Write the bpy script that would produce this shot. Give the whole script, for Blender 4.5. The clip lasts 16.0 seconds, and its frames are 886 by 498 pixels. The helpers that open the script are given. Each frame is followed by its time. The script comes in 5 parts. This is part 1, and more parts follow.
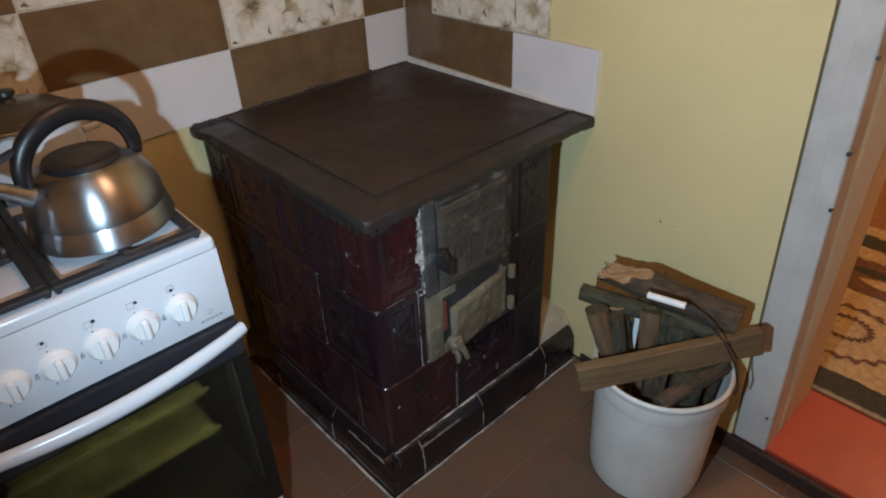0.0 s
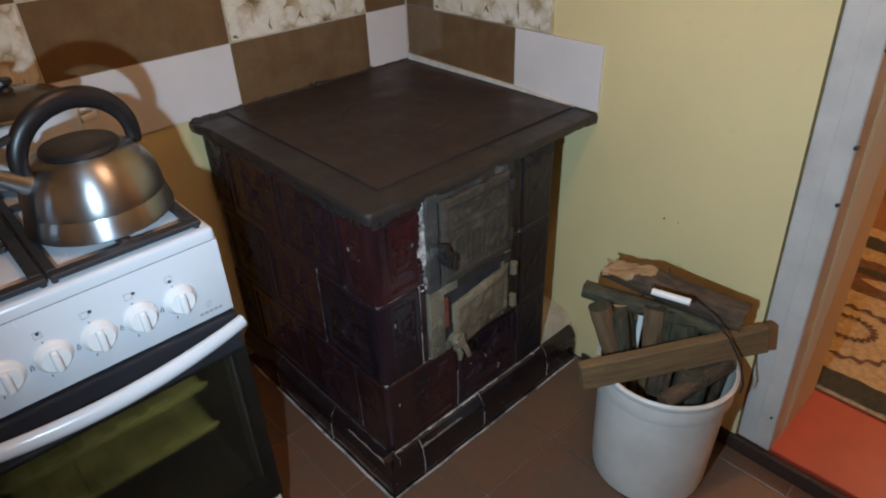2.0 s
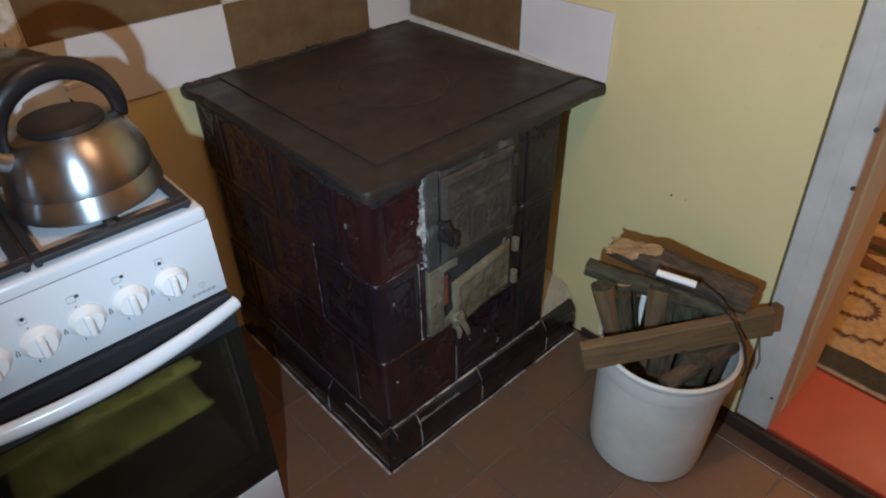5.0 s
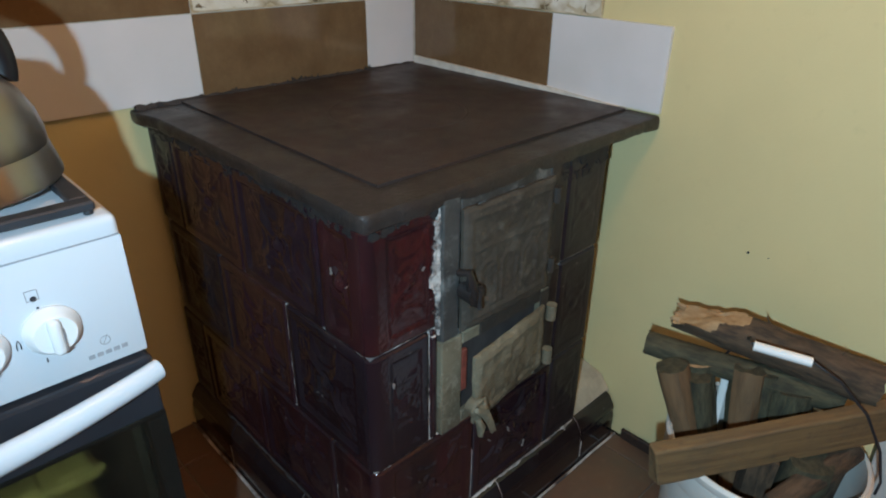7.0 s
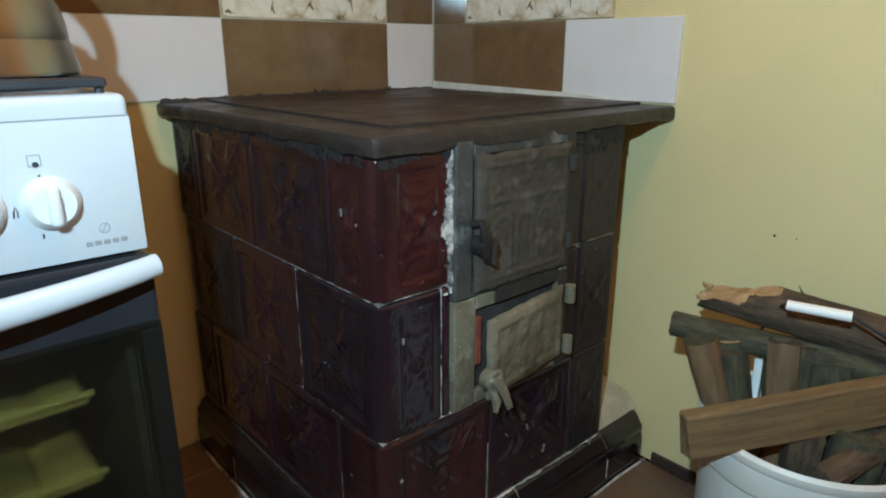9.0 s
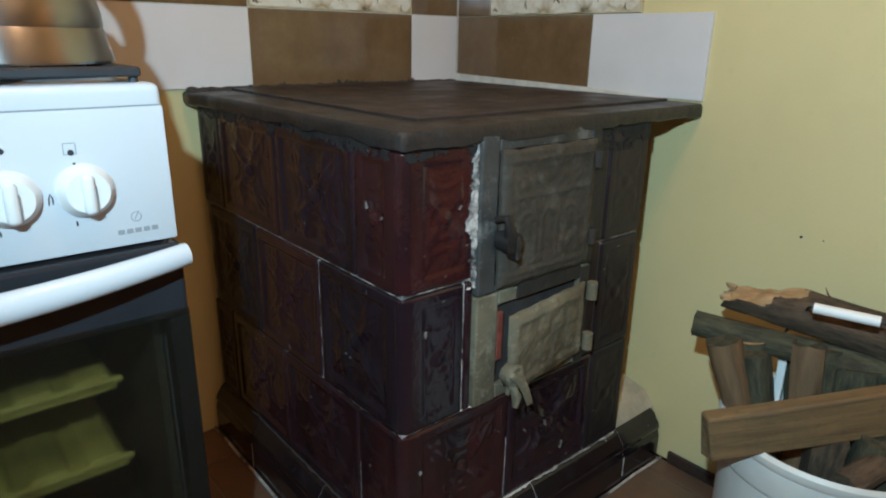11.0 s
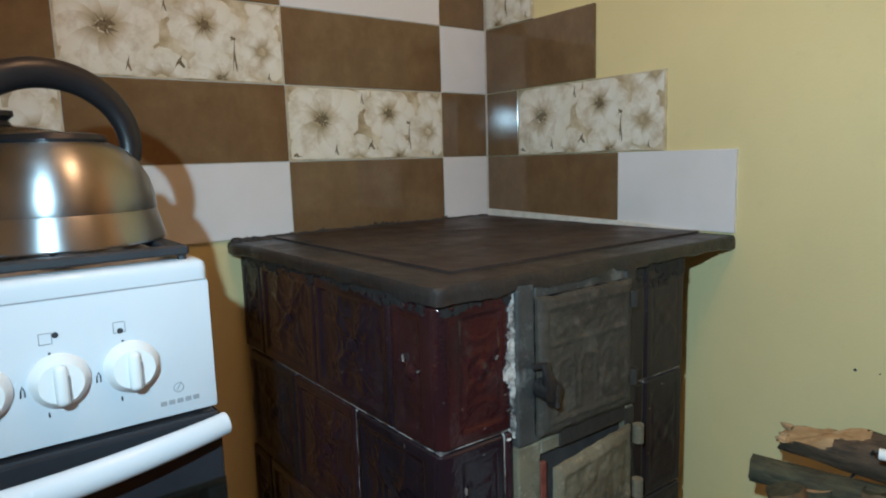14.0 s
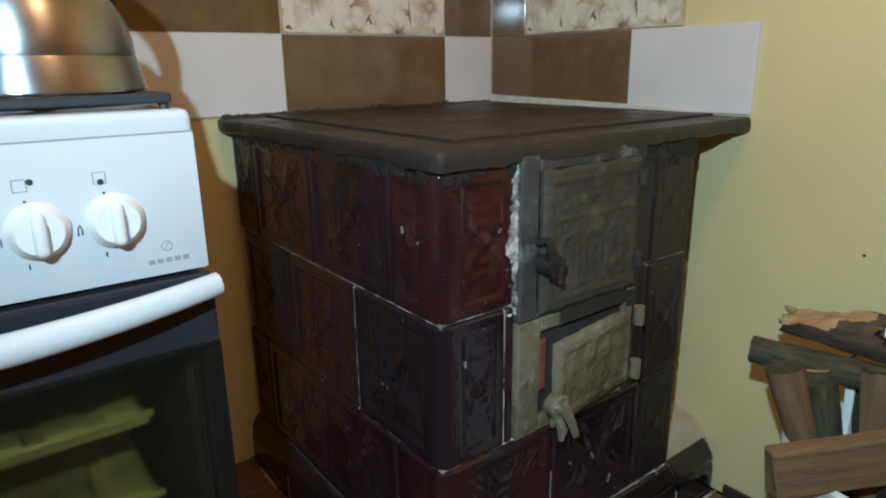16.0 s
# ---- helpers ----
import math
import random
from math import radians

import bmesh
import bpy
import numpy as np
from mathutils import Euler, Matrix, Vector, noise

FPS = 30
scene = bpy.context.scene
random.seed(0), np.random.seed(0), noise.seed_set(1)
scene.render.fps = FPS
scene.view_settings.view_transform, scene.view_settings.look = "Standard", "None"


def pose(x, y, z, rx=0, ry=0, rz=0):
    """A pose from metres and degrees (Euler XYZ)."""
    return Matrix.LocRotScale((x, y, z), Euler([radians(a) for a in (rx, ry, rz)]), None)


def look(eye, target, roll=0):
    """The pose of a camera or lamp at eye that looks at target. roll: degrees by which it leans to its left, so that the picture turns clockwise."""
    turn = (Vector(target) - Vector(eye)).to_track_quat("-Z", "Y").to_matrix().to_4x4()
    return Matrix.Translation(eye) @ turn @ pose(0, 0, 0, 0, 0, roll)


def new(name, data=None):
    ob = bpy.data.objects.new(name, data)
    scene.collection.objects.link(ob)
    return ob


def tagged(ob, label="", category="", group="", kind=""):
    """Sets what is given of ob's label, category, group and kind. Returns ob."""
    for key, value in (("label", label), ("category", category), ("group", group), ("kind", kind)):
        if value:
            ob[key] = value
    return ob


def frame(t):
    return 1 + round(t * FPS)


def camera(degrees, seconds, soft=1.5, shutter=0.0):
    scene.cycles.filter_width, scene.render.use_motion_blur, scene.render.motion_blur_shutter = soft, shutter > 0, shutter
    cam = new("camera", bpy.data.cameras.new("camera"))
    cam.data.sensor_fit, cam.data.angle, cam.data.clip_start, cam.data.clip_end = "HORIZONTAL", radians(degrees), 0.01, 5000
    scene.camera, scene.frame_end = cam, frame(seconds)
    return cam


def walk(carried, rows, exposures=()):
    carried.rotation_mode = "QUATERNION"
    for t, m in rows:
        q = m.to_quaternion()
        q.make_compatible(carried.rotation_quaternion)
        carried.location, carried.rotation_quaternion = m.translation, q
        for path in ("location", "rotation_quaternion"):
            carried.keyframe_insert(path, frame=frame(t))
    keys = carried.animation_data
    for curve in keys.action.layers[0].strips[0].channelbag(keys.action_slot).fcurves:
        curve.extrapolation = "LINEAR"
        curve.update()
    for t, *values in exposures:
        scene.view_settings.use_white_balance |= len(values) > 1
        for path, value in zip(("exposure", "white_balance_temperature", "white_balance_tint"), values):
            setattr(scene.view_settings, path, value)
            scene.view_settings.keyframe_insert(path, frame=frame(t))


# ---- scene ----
cam = camera(69.2, 16.0, soft=2.0)
PATH = [
    (0, (-1.334, -1.625, 1.435), (-0.215, -0.374, 0.347), -2.4),
    (0.5, (-1.346, -1.621, 1.414), (-0.2, -0.342, 0.389), -2.2),
    (1, (-1.342, -1.622, 1.417), (-0.208, -0.341, 0.382), -2.1),
    (1.5, (-1.34, -1.617, 1.424), (-0.19, -0.366, 0.37), -1.7),
    (2, (-1.342, -1.615, 1.406), (-0.209, -0.364, 0.333), -2.0),
    (2.5, (-1.341, -1.612, 1.408), (-0.202, -0.368, 0.334), -1.6),
    (3, (-1.342, -1.607, 1.403), (-0.19, -0.383, 0.319), -1.5),
    (3.5, (-1.33, -1.612, 1.426), (-0.185, -0.404, 0.318), -1.2),
    (5.8, (-1.303, -1.552, 1.406), (-0.239, -0.356, 0.206), -1.4),
    (6, (-1.301, -1.562, 1.397), (-0.231, -0.348, 0.222), -1.8),
    (6.5, (-1.247, -1.504, 1.385), (-0.192, -0.243, 0.245), -1.9),
    (7, (-1.178, -1.343, 1.144), (0.061, -0.057, 0.243), 0.6),
    (7.5, (-1.19, -1.327, 0.93), (0.041, 0.012, 0.099), 0.7),
    (8, (-1.198, -1.375, 0.879), (0.015, -0.019, 0.047), 0.6),
    (8.5, (-1.205, -1.396, 0.898), (0.054, -0.001, 0.214), -0.1),
    (8.7, (-1.209, -1.402, 0.917), (0.064, 0.021, 0.321), -0.1),
    (10.8, (-1.211, -1.398, 0.921), (0.037, 0.022, 0.27), 1.0),
    (11, (-1.22, -1.391, 0.922), (0.011, 0.057, 0.299), 1.0),
    (11.5, (-1.232, -1.396, 0.933), (-0.043, 0.113, 0.377), 0.6),
    (12, (-1.236, -1.401, 0.981), (-0.041, 0.178, 0.698), -1.0),
    (12.5, (-1.238, -1.405, 1.016), (-0.023, 0.182, 0.951), -0.4),
    (13, (-1.241, -1.412, 1.029), (-0.044, 0.191, 1.043), -0.9),
    (13.5, (-1.226, -1.4, 1.005), (-0.035, 0.202, 0.882), -1.5),
    (14, (-1.214, -1.39, 0.975), (-0.022, 0.192, 0.697), -1.7),
    (14.5, (-1.201, -1.37, 0.956), (0.006, 0.184, 0.596), -2.1),
    (15, (-1.211, -1.371, 0.945), (-0.022, 0.185, 0.538), -1.8),
    (15.5, (-1.207, -1.364, 0.931), (-0.033, 0.182, 0.447), -1.4),
    (16, (-1.201, -1.359, 0.914), (-0.041, 0.173, 0.358), -0.8),
]
EXPOSURES = [(0.0, -0.15, 6600, 22), (6.4, -0.15, 6600, 22), (7.0, 0.08, 6300, 14), (7.4, 0.24, 6450, 10), (8.7, 0.25, 6480, 10), (10.8, 0.21, 6450, 10), (11.8, 0.07, 6600, 12), (12.5, 0.0, 6680, 10), (13.3, 0.02, 6250, 12), (14.3, 0.06, 6400, 10), (16.0, 0.13, 6600, 11)]
walk(cam, [(t, look(eye, target, roll)) for t, eye, target, roll in PATH], EXPOSURES)


# ---- light: phone torch by the walker, ceiling lamp of the kitchen, lamp of the next room ----
def lamp(name, kind, place, watts, colour, size, target=None):
    data = bpy.data.lights.new(name, kind)
    data.energy, data.color = watts, colour
    if kind == "AREA":
        data.shape, data.size = "DISK", size
    else:
        data.shadow_soft_size = size
    ob = new(name, data)
    ob.matrix_world = look(place, target) if target else Matrix.Translation(place)
    return ob


torch = lamp("torch_light", "SPOT", (-1.40, -1.42, 1.19), 62.0, (0.51, 0.80, 0.96), 0.012, (-0.14, -0.60, 0.70))
torch.data.spot_size, torch.data.spot_blend = radians(124), 0.9
lamp("ceiling_light", "POINT", (-0.745, -1.25, 2.25), 16.5, (1.0, 0.56, 0.285), 0.10)
lamp("next_room_light", "POINT", (1.9, -1.9, 2.1), 47.0, (1.0, 0.60, 0.30), 0.12)
world = bpy.data.worlds.new("world")
scene.world = world
world.use_nodes = True
world.node_tree.nodes["Background"].inputs[0].default_value = (0.02, 0.018, 0.015, 1)
world.node_tree.nodes["Background"].inputs[1].default_value = 0.1


# ---- materials ----
class Mat:
    """A small builder for procedural materials."""

    def __init__(self, name, rough=0.5, metal=0.0):
        self.m = bpy.data.materials.new(name)
        self.m.use_nodes = True
        self.t = self.m.node_tree
        self.b = self.t.nodes["Principled BSDF"]
        self.b.inputs["Roughness"].default_value = rough
        self.b.inputs["Metallic"].default_value = metal
        self.co = self.t.nodes.new("ShaderNodeTexCoord").outputs["Object"]

    def node(self, kind, **ins):
        n = self.t.nodes.new(kind)
        for k, v in ins.items():
            self.put(n.inputs[k.replace("_", " ")], v)
        return n

    def put(self, socket, v):
        if isinstance(v, bpy.types.NodeSocket):
            self.t.links.new(v, socket)
        else:
            socket.default_value = v

    def stretch(self, sx, sy, sz):
        n = self.node("ShaderNodeMapping", Vector=self.co)
        n.inputs["Scale"].default_value = (sx, sy, sz)
        return n.outputs[0]

    def noise(self, scale, detail=4.0, rough=0.55, vector=None):
        return self.node("ShaderNodeTexNoise", Vector=vector or self.co, Scale=scale, Detail=detail, Roughness=rough).outputs["Fac"]

    def ramp(self, fac, *stops):
        n = self.node("ShaderNodeValToRGB", Fac=fac)
        el = n.color_ramp.elements
        while len(el) < len(stops):
            el.new(0.5)
        for e, (p, c) in zip(el, stops):
            e.position = p
            e.color = (*c, 1) if isinstance(c, tuple) else (c, c, c, 1)
        return n.outputs["Color"]

    def mix(self, fac, a, b, how="MIX"):
        n = self.t.nodes.new("ShaderNodeMix")
        n.data_type, n.blend_type = "RGBA", how
        self.put(n.inputs[0], fac)
        for i, v in ((6, a), (7, b)):
            self.put(n.inputs[i], (*v, 1) if isinstance(v, tuple) else v)
        return n.outputs[2]

    def random(self):
        return self.node("ShaderNodeObjectInfo").outputs["Random"]

    def colour(self, v):
        self.put(self.b.inputs["Base Color"], (*v, 1) if isinstance(v, tuple) else v)
        return self

    def rough(self, v):
        self.put(self.b.inputs["Roughness"], v)
        return self

    def bump(self, h, strength=0.3, distance=0.002):
        n = self.node("ShaderNodeBump", Height=h, Strength=strength, Distance=distance)
        self.put(self.b.inputs["Normal"], n.outputs["Normal"])
        return self


def plaster_mat(name, base, dark):
    k = Mat(name, 0.75)
    big = k.noise(2.2, 5)
    c = k.mix(k.ramp(big, (0.35, 0.0), (0.7, 1.0)), base, dark)
    fine = k.noise(38, 4)
    c = k.mix(k.ramp(fine, (0.62, 0.0), (0.8, 0.22)), c, tuple(v * 0.75 for v in base))
    k.colour(c)
    k.bump(k.mix(0.35, k.noise(14, 5), k.noise(160, 3)), 0.35, 0.003)
    return k.m


def glaze_mat(name, *tones, soot=0.5, dulled=0.0):
    """Dark stove glaze, tile by tile a little redder or blacker, with burnt streaks and dull soot."""
    k = Mat(name, 0.12)
    c = k.ramp(k.random(), *zip((0.0, 0.5, 1.0), tones))
    streak = k.noise(6, 3, 0.5, k.stretch(2.2, 2.2, 0.7))
    c = k.mix(k.ramp(streak, (0.42, 0.0), (0.66, 0.85)), c, (0.010, 0.007, 0.010))
    dull = k.noise(15, 7, 0.75, k.stretch(2.0, 2.0, 0.7))
    c = k.mix(k.ramp(dull, (0.50, 0.0), (0.70, soot)), c, (0.046, 0.040, 0.043))
    speck = k.ramp(k.noise(75, 2, 0.5), (0.735, 0.0), (0.765, 0.7))
    c = k.mix(speck, c, (0.24, 0.21, 0.20))
    k.colour(c)
    k.rough(k.ramp(dull, (0.46, 0.06 + dulled), (0.60, 0.14 + dulled), (0.72, 0.16 + dulled + 0.5 * soot)))
    k.b.inputs["Specular IOR Level"].default_value = 0.7 - dulled
    k.bump(k.mix(0.45, k.noise(26, 3, 0.5), k.noise(120, 3)), 0.28, 0.004)
    return k.m


def iron_mat(name, base, rust, rough=0.62, ash=(0.11, 0.10, 0.085), ashy=0.6):
    """Old cast iron: soot-black ground, brown rust clouds, ash-grey smears and pits."""
    k = Mat(name, rough, 0.1)
    c = k.mix(k.ramp(k.noise(7, 6, 0.65), (0.38, 0.0), (0.66, 1.0)), base, rust)
    c = k.mix(k.ramp(k.noise(19, 7, 0.75), (0.53, 0.0), (0.66, ashy)), c, ash)
    c = k.mix(k.ramp(k.noise(46, 5, 0.7), (0.56, 0.0), (0.72, 0.5)), c, tuple(v * 0.3 for v in base))
    c = k.mix(k.ramp(k.noise(150, 3, 0.6), (0.66, 0.0), (0.74, 0.45)), c, tuple(min(1, v * 1.5 + 0.02) for v in ash))
    k.colour(c)
    k.rough(k.ramp(k.noise(13, 5), (0.3, rough - 0.16), (0.7, min(1.0, rough + 0.16))))
    k.bump(k.mix(0.5, k.noise(34, 6, 0.75), k.noise(170, 3)), 0.8, 0.003)
    return k.m


def brown_tile_mat():
    k = Mat("brown_wall_tile", 0.10)
    c = k.mix(k.ramp(k.noise(11, 6, 0.65), (0.32, 0.0), (0.68, 1.0)), (0.138, 0.078, 0.037), (0.200, 0.126, 0.064))
    c = k.mix(k.ramp(k.noise(5, 4, 0.6, k.stretch(2.2, 2.2, 0.8)), (0.45, 0.0), (0.75, 0.6)), c, (0.112, 0.060, 0.028))
    c = k.mix(k.ramp(k.noise(60, 3), (0.6, 0.0), (0.78, 0.3)), c, (0.22, 0.14, 0.065))
    k.colour(c).bump(k.noise(30, 3), 0.05, 0.001)
    return k.m


def white_tile_mat():
    k = Mat("white_wall_tile", 0.14)
    k.colour(k.mix(k.ramp(k.noise(5, 4), (0.35, 0.0), (0.7, 1.0)), (0.73, 0.70, 0.70), (0.66, 0.64, 0.63)))
    k.bump(k.noise(16, 3), 0.06, 0.001)
    return k.m


def print_ground_mat():
    k = Mat("printed_tile_ground", 0.28)
    c = k.ramp(k.noise(16, 5, 0.6), (0.30, (0.24, 0.165, 0.085)), (0.46, (0.46, 0.36, 0.22)), (0.62, (0.66, 0.58, 0.43)))
    k.colour(c)
    return k.m


def petal_mat():
    """Printed petals: tan at the root, cream white further out, with faint lengthwise streaks."""
    k = Mat("printed_petal", 0.28)
    uv = k.node("ShaderNodeTexCoord").outputs["UV"]
    xyz = k.node("ShaderNodeSeparateXYZ", Vector=uv)
    c = k.ramp(xyz.outputs["X"], (0.0, (0.30, 0.23, 0.13)), (0.16, (0.58, 0.51, 0.39)), (0.34, (0.75, 0.72, 0.64)), (1.0, (0.72, 0.67, 0.56)))
    edge = k.ramp(xyz.outputs["Y"], (0.0, 0.30), (0.3, 0.0), (0.7, 0.0), (1.0, 0.30))
    c = k.mix(edge, c, (0.55, 0.47, 0.34))
    c = k.mix(k.ramp(k.noise(15, 6, 0.7), (0.48, 0.0), (0.68, 0.75)), c, (0.42, 0.31, 0.18))
    k.colour(c)
    return k.m


def wood_mat(name, light, dark, along=(14, 14, 2.0)):
    k = Mat(name, 0.72)
    g = k.noise(6, 6, 0.6, k.stretch(*along))
    c = k.mix(k.ramp(g, (0.35, 0.0), (0.66, 1.0)), light, dark)
    c = k.mix(k.ramp(k.noise(18, 5), (0.55, 0.0), (0.75, 0.5)), c, tuple(v * 0.5 for v in dark))
    k.colour(c).bump(k.mix(0.4, g, k.noise(90, 4)), 0.5, 0.003)
    return k.m


def bark_mat(name, light, dark):
    k = Mat(name, 0.85)
    g = k.noise(9, 7, 0.7, k.stretch(9, 9, 2.5))
    c = k.mix(k.ramp(g, (0.38, 0.0), (0.62, 1.0)), dark, light)
    k.colour(c).bump(g, 0.9, 0.006)
    return k.m


def plain_mat(name, base, rough=0.5, metal=0.0, spread=0.12, scale=18, bump=0.1):
    k = Mat(name, rough, metal)
    n = k.noise(scale, 5, 0.6)
    k.colour(k.mix(k.ramp(n, (0.35, 0.0), (0.7, 1.0)), base, tuple(v * (1 - spread) for v in base)))
    k.rough(k.ramp(k.noise(scale * 1.7, 4), (0.3, max(0.03, rough - 0.06)), (0.7, rough + 0.06)))
    if bump:
        k.bump(k.noise(scale * 6, 3), bump, 0.001)
    return k.m


def steel_mat():
    """Brushed kettle steel, browned by heat."""
    k = Mat("brushed_steel", 0.27, 1.0)
    c = k.mix(k.ramp(k.noise(9, 5), (0.4, 0.0), (0.72, 1.0)), (0.43, 0.455, 0.48), (0.36, 0.375, 0.385))
    c = k.mix(k.ramp(k.noise(26, 5, 0.7), (0.64, 0.0), (0.80, 0.5)), c, (0.20, 0.165, 0.13))
    k.colour(c)
    k.rough(k.ramp(k.noise(14, 4), (0.3, 0.29), (0.7, 0.38)))
    around = k.node("ShaderNodeTangent")
    around.direction_type, around.axis = "RADIAL", "Z"
    k.put(k.b.inputs["Tangent"], around.outputs[0])
    k.b.inputs["Anisotropic"].default_value, k.b.inputs["Anisotropic Rotation"].default_value = 0.8, 0.25
    return k.m


def floor_tile_mat():
    k = Mat("floor_tile_glaze", 0.38)
    r = k.random()
    c = k.ramp(r, (0.0, (0.124, 0.071, 0.045)), (1.0, (0.172, 0.090, 0.053)))
    c = k.mix(k.ramp(k.noise(4.5, 6, 0.65), (0.38, 0.0), (0.66, 1.0)), c, (0.112, 0.083, 0.060))
    c = k.mix(k.ramp(k.noise(2.1, 5, 0.6), (0.42, 0.0), (0.58, 0.85)), c, (0.195, 0.070, 0.042))
    c = k.mix(k.ramp(k.noise(55, 4), (0.55, 0.0), (0.75, 0.4)), c, (0.20, 0.12, 0.075))
    k.colour(c).rough(k.ramp(k.noise(8, 4), (0.3, 0.28), (0.7, 0.5)))
    k.bump(k.noise(30, 4), 0.15, 0.0015)
    return k.m


YELLOW = plaster_mat("yellow_wall_paint", (0.72, 0.61, 0.318), (0.65, 0.55, 0.285))
CEILING = plaster_mat("ceiling_paint", (0.74, 0.72, 0.64), (0.70, 0.67, 0.58))
ORANGE = plaster_mat("reveal_paint", (0.66, 0.55, 0.38), (0.58, 0.47, 0.32))
GLAZE = glaze_mat("stove_glaze", (0.018, 0.009, 0.015), (0.026, 0.010, 0.015), (0.036, 0.012, 0.015), soot=0.35)
REDGLAZE = glaze_mat("red_stove_glaze", (0.033, 0.009, 0.011), (0.037, 0.009, 0.011), (0.042, 0.010, 0.011), soot=0.3)
BLACKGLAZE = glaze_mat("black_stove_glaze", (0.014, 0.008, 0.013), (0.016, 0.009, 0.014), (0.019, 0.009, 0.014), soot=0.3)
# darker, rougher glaze for the rear left and far right tiles
DULLGLAZE = glaze_mat("dull_stove_glaze", (0.015, 0.012, 0.016), (0.019, 0.012, 0.016), (0.023, 0.013, 0.016), soot=0.35, dulled=0.3)
PLINTH = glaze_mat("plinth_glaze", (0.010, 0.007, 0.009), (0.012, 0.008, 0.010), (0.016, 0.009, 0.010), soot=0.3)
IRON = iron_mat("black_iron", (0.022, 0.019, 0.019), (0.036, 0.027, 0.023), 0.42, (0.056, 0.052, 0.050), 0.4)
PLATE = iron_mat("hot_plate_iron", (0.027, 0.020, 0.019), (0.046, 0.030, 0.026), 0.52, (0.062, 0.046, 0.042), 0.45)
DOORIRON = iron_mat("sooty_door_iron", (0.075, 0.064, 0.050), (0.040, 0.033, 0.027), 0.66, (0.135, 0.120, 0.095), 0.7)
DOORSTILE = iron_mat("bluish_worn_iron", (0.084, 0.086, 0.083), (0.034, 0.031, 0.029), 0.5, (0.21, 0.21, 0.20), 0.85)
DARKSTILE = iron_mat("dark_door_iron", (0.038, 0.032, 0.026), (0.026, 0.021, 0.018), 0.7, (0.085, 0.075, 0.06), 0.5)
ASHIRON = iron_mat("ash_door_iron", (0.21, 0.185, 0.125), (0.090, 0.070, 0.044), 0.66, (0.34, 0.31, 0.23), 0.85)
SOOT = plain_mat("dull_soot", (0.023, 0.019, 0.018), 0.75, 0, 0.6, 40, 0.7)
k = Mat("light_mortar", 0.9)
k.colour(k.mix(k.ramp(k.noise(11, 5, 0.65), (0.40, 0.0), (0.60, 1.0)), (0.07, 0.06, 0.058), (0.56, 0.51, 0.48)))
k.bump(k.noise(120, 4), 0.5, 0.002)
MORTAR = k.m
k = Mat("broken_white_mortar", 0.9)
k.colour(k.mix(k.ramp(k.noise(24, 6, 0.7), (0.42, 0.0), (0.56, 1.0)), (0.06, 0.052, 0.05), (0.60, 0.56, 0.52)))
k.bump(k.noise(140, 4), 0.5, 0.002)
JOINT = k.m
PALEJOINT = plain_mat("pale_joint_mortar", (0.50, 0.46, 0.43), 0.9, 0, 0.6, 30, 0.4)
SOOTMORTAR = plain_mat("sooty_mortar", (0.055, 0.045, 0.042), 0.9, 0, 0.5, 26, 0.4)
WHITEPLASTER = plain_mat("white_plaster", (0.70, 0.67, 0.60), 0.9, 0, 0.25, 40, 0.3)
CEMENT = plain_mat("cement_fillet", (0.50, 0.44, 0.33), 0.9, 0, 0.3, 20, 0.5)
BROWN, WHITE_TILE, GROUND, PETAL = brown_tile_mat(), white_tile_mat(), print_ground_mat(), petal_mat()
FLOWERHEART = plain_mat("printed_flower_heart", (0.24, 0.175, 0.10), 0.28, 0, 0.6, 160, 0)
PALEPANEL = plain_mat("pale_grey_green", (0.44, 0.46, 0.38), 0.35, 0, 0.12, 14, 0.1)
GROUT = plain_mat("tile_grout", (0.60, 0.56, 0.48), 0.9, 0, 0.25, 30, 0.2)
ENAMEL = plain_mat("white_enamel", (0.58, 0.61, 0.65), 0.22, 0, 0.03, 8, 0)
KNOBWHITE = plain_mat("white_plastic_knob", (0.72, 0.72, 0.72), 0.35, 0, 0.04, 12, 0)
MARK = plain_mat("dark_print", (0.03, 0.03, 0.035), 0.5, 0, 0.1, 20, 0)
GREYMARK = plain_mat("grey_print", (0.28, 0.29, 0.31), 0.5, 0, 0.1, 20, 0)
OVENGLASS = plain_mat("black_oven_glass", (0.026, 0.027, 0.032), 0.10, 0, 0.3, 10, 0)
for n in OVENGLASS.node_tree.nodes:
    if n.type == "BSDF_PRINCIPLED":
        n.inputs["Specular IOR Level"].default_value = 0.3
GRATE = plain_mat("black_grate_enamel", (0.020, 0.022, 0.027), 0.55, 0, 0.3, 30, 0.1)
BURNER = plain_mat("burner_alloy", (0.50, 0.51, 0.52), 0.4, 0.8, 0.2, 20, 0)
STEEL = steel_mat()
TRAY = plain_mat("yellowed_tray", (0.80, 0.62, 0.17), 0.5, 0, 0.85, 6, 0.2)
SMOKED = plain_mat("smoked_glass", (0.20, 0.19, 0.15), 0.15, 0, 0.05, 6, 0)
for n in SMOKED.node_tree.nodes:
    if n.type == "BSDF_PRINCIPLED":
        n.inputs["Transmission Weight"].default_value, n.inputs["IOR"].default_value = 0.98, 1.3
CAVITY = plain_mat("browned_oven_enamel", (0.085, 0.070, 0.048), 0.6, 0, 0.6, 8, 0.1)
BAKELITE = plain_mat("black_handle_plastic", (0.012, 0.012, 0.014), 0.36, 0, 0.3, 20, 0)
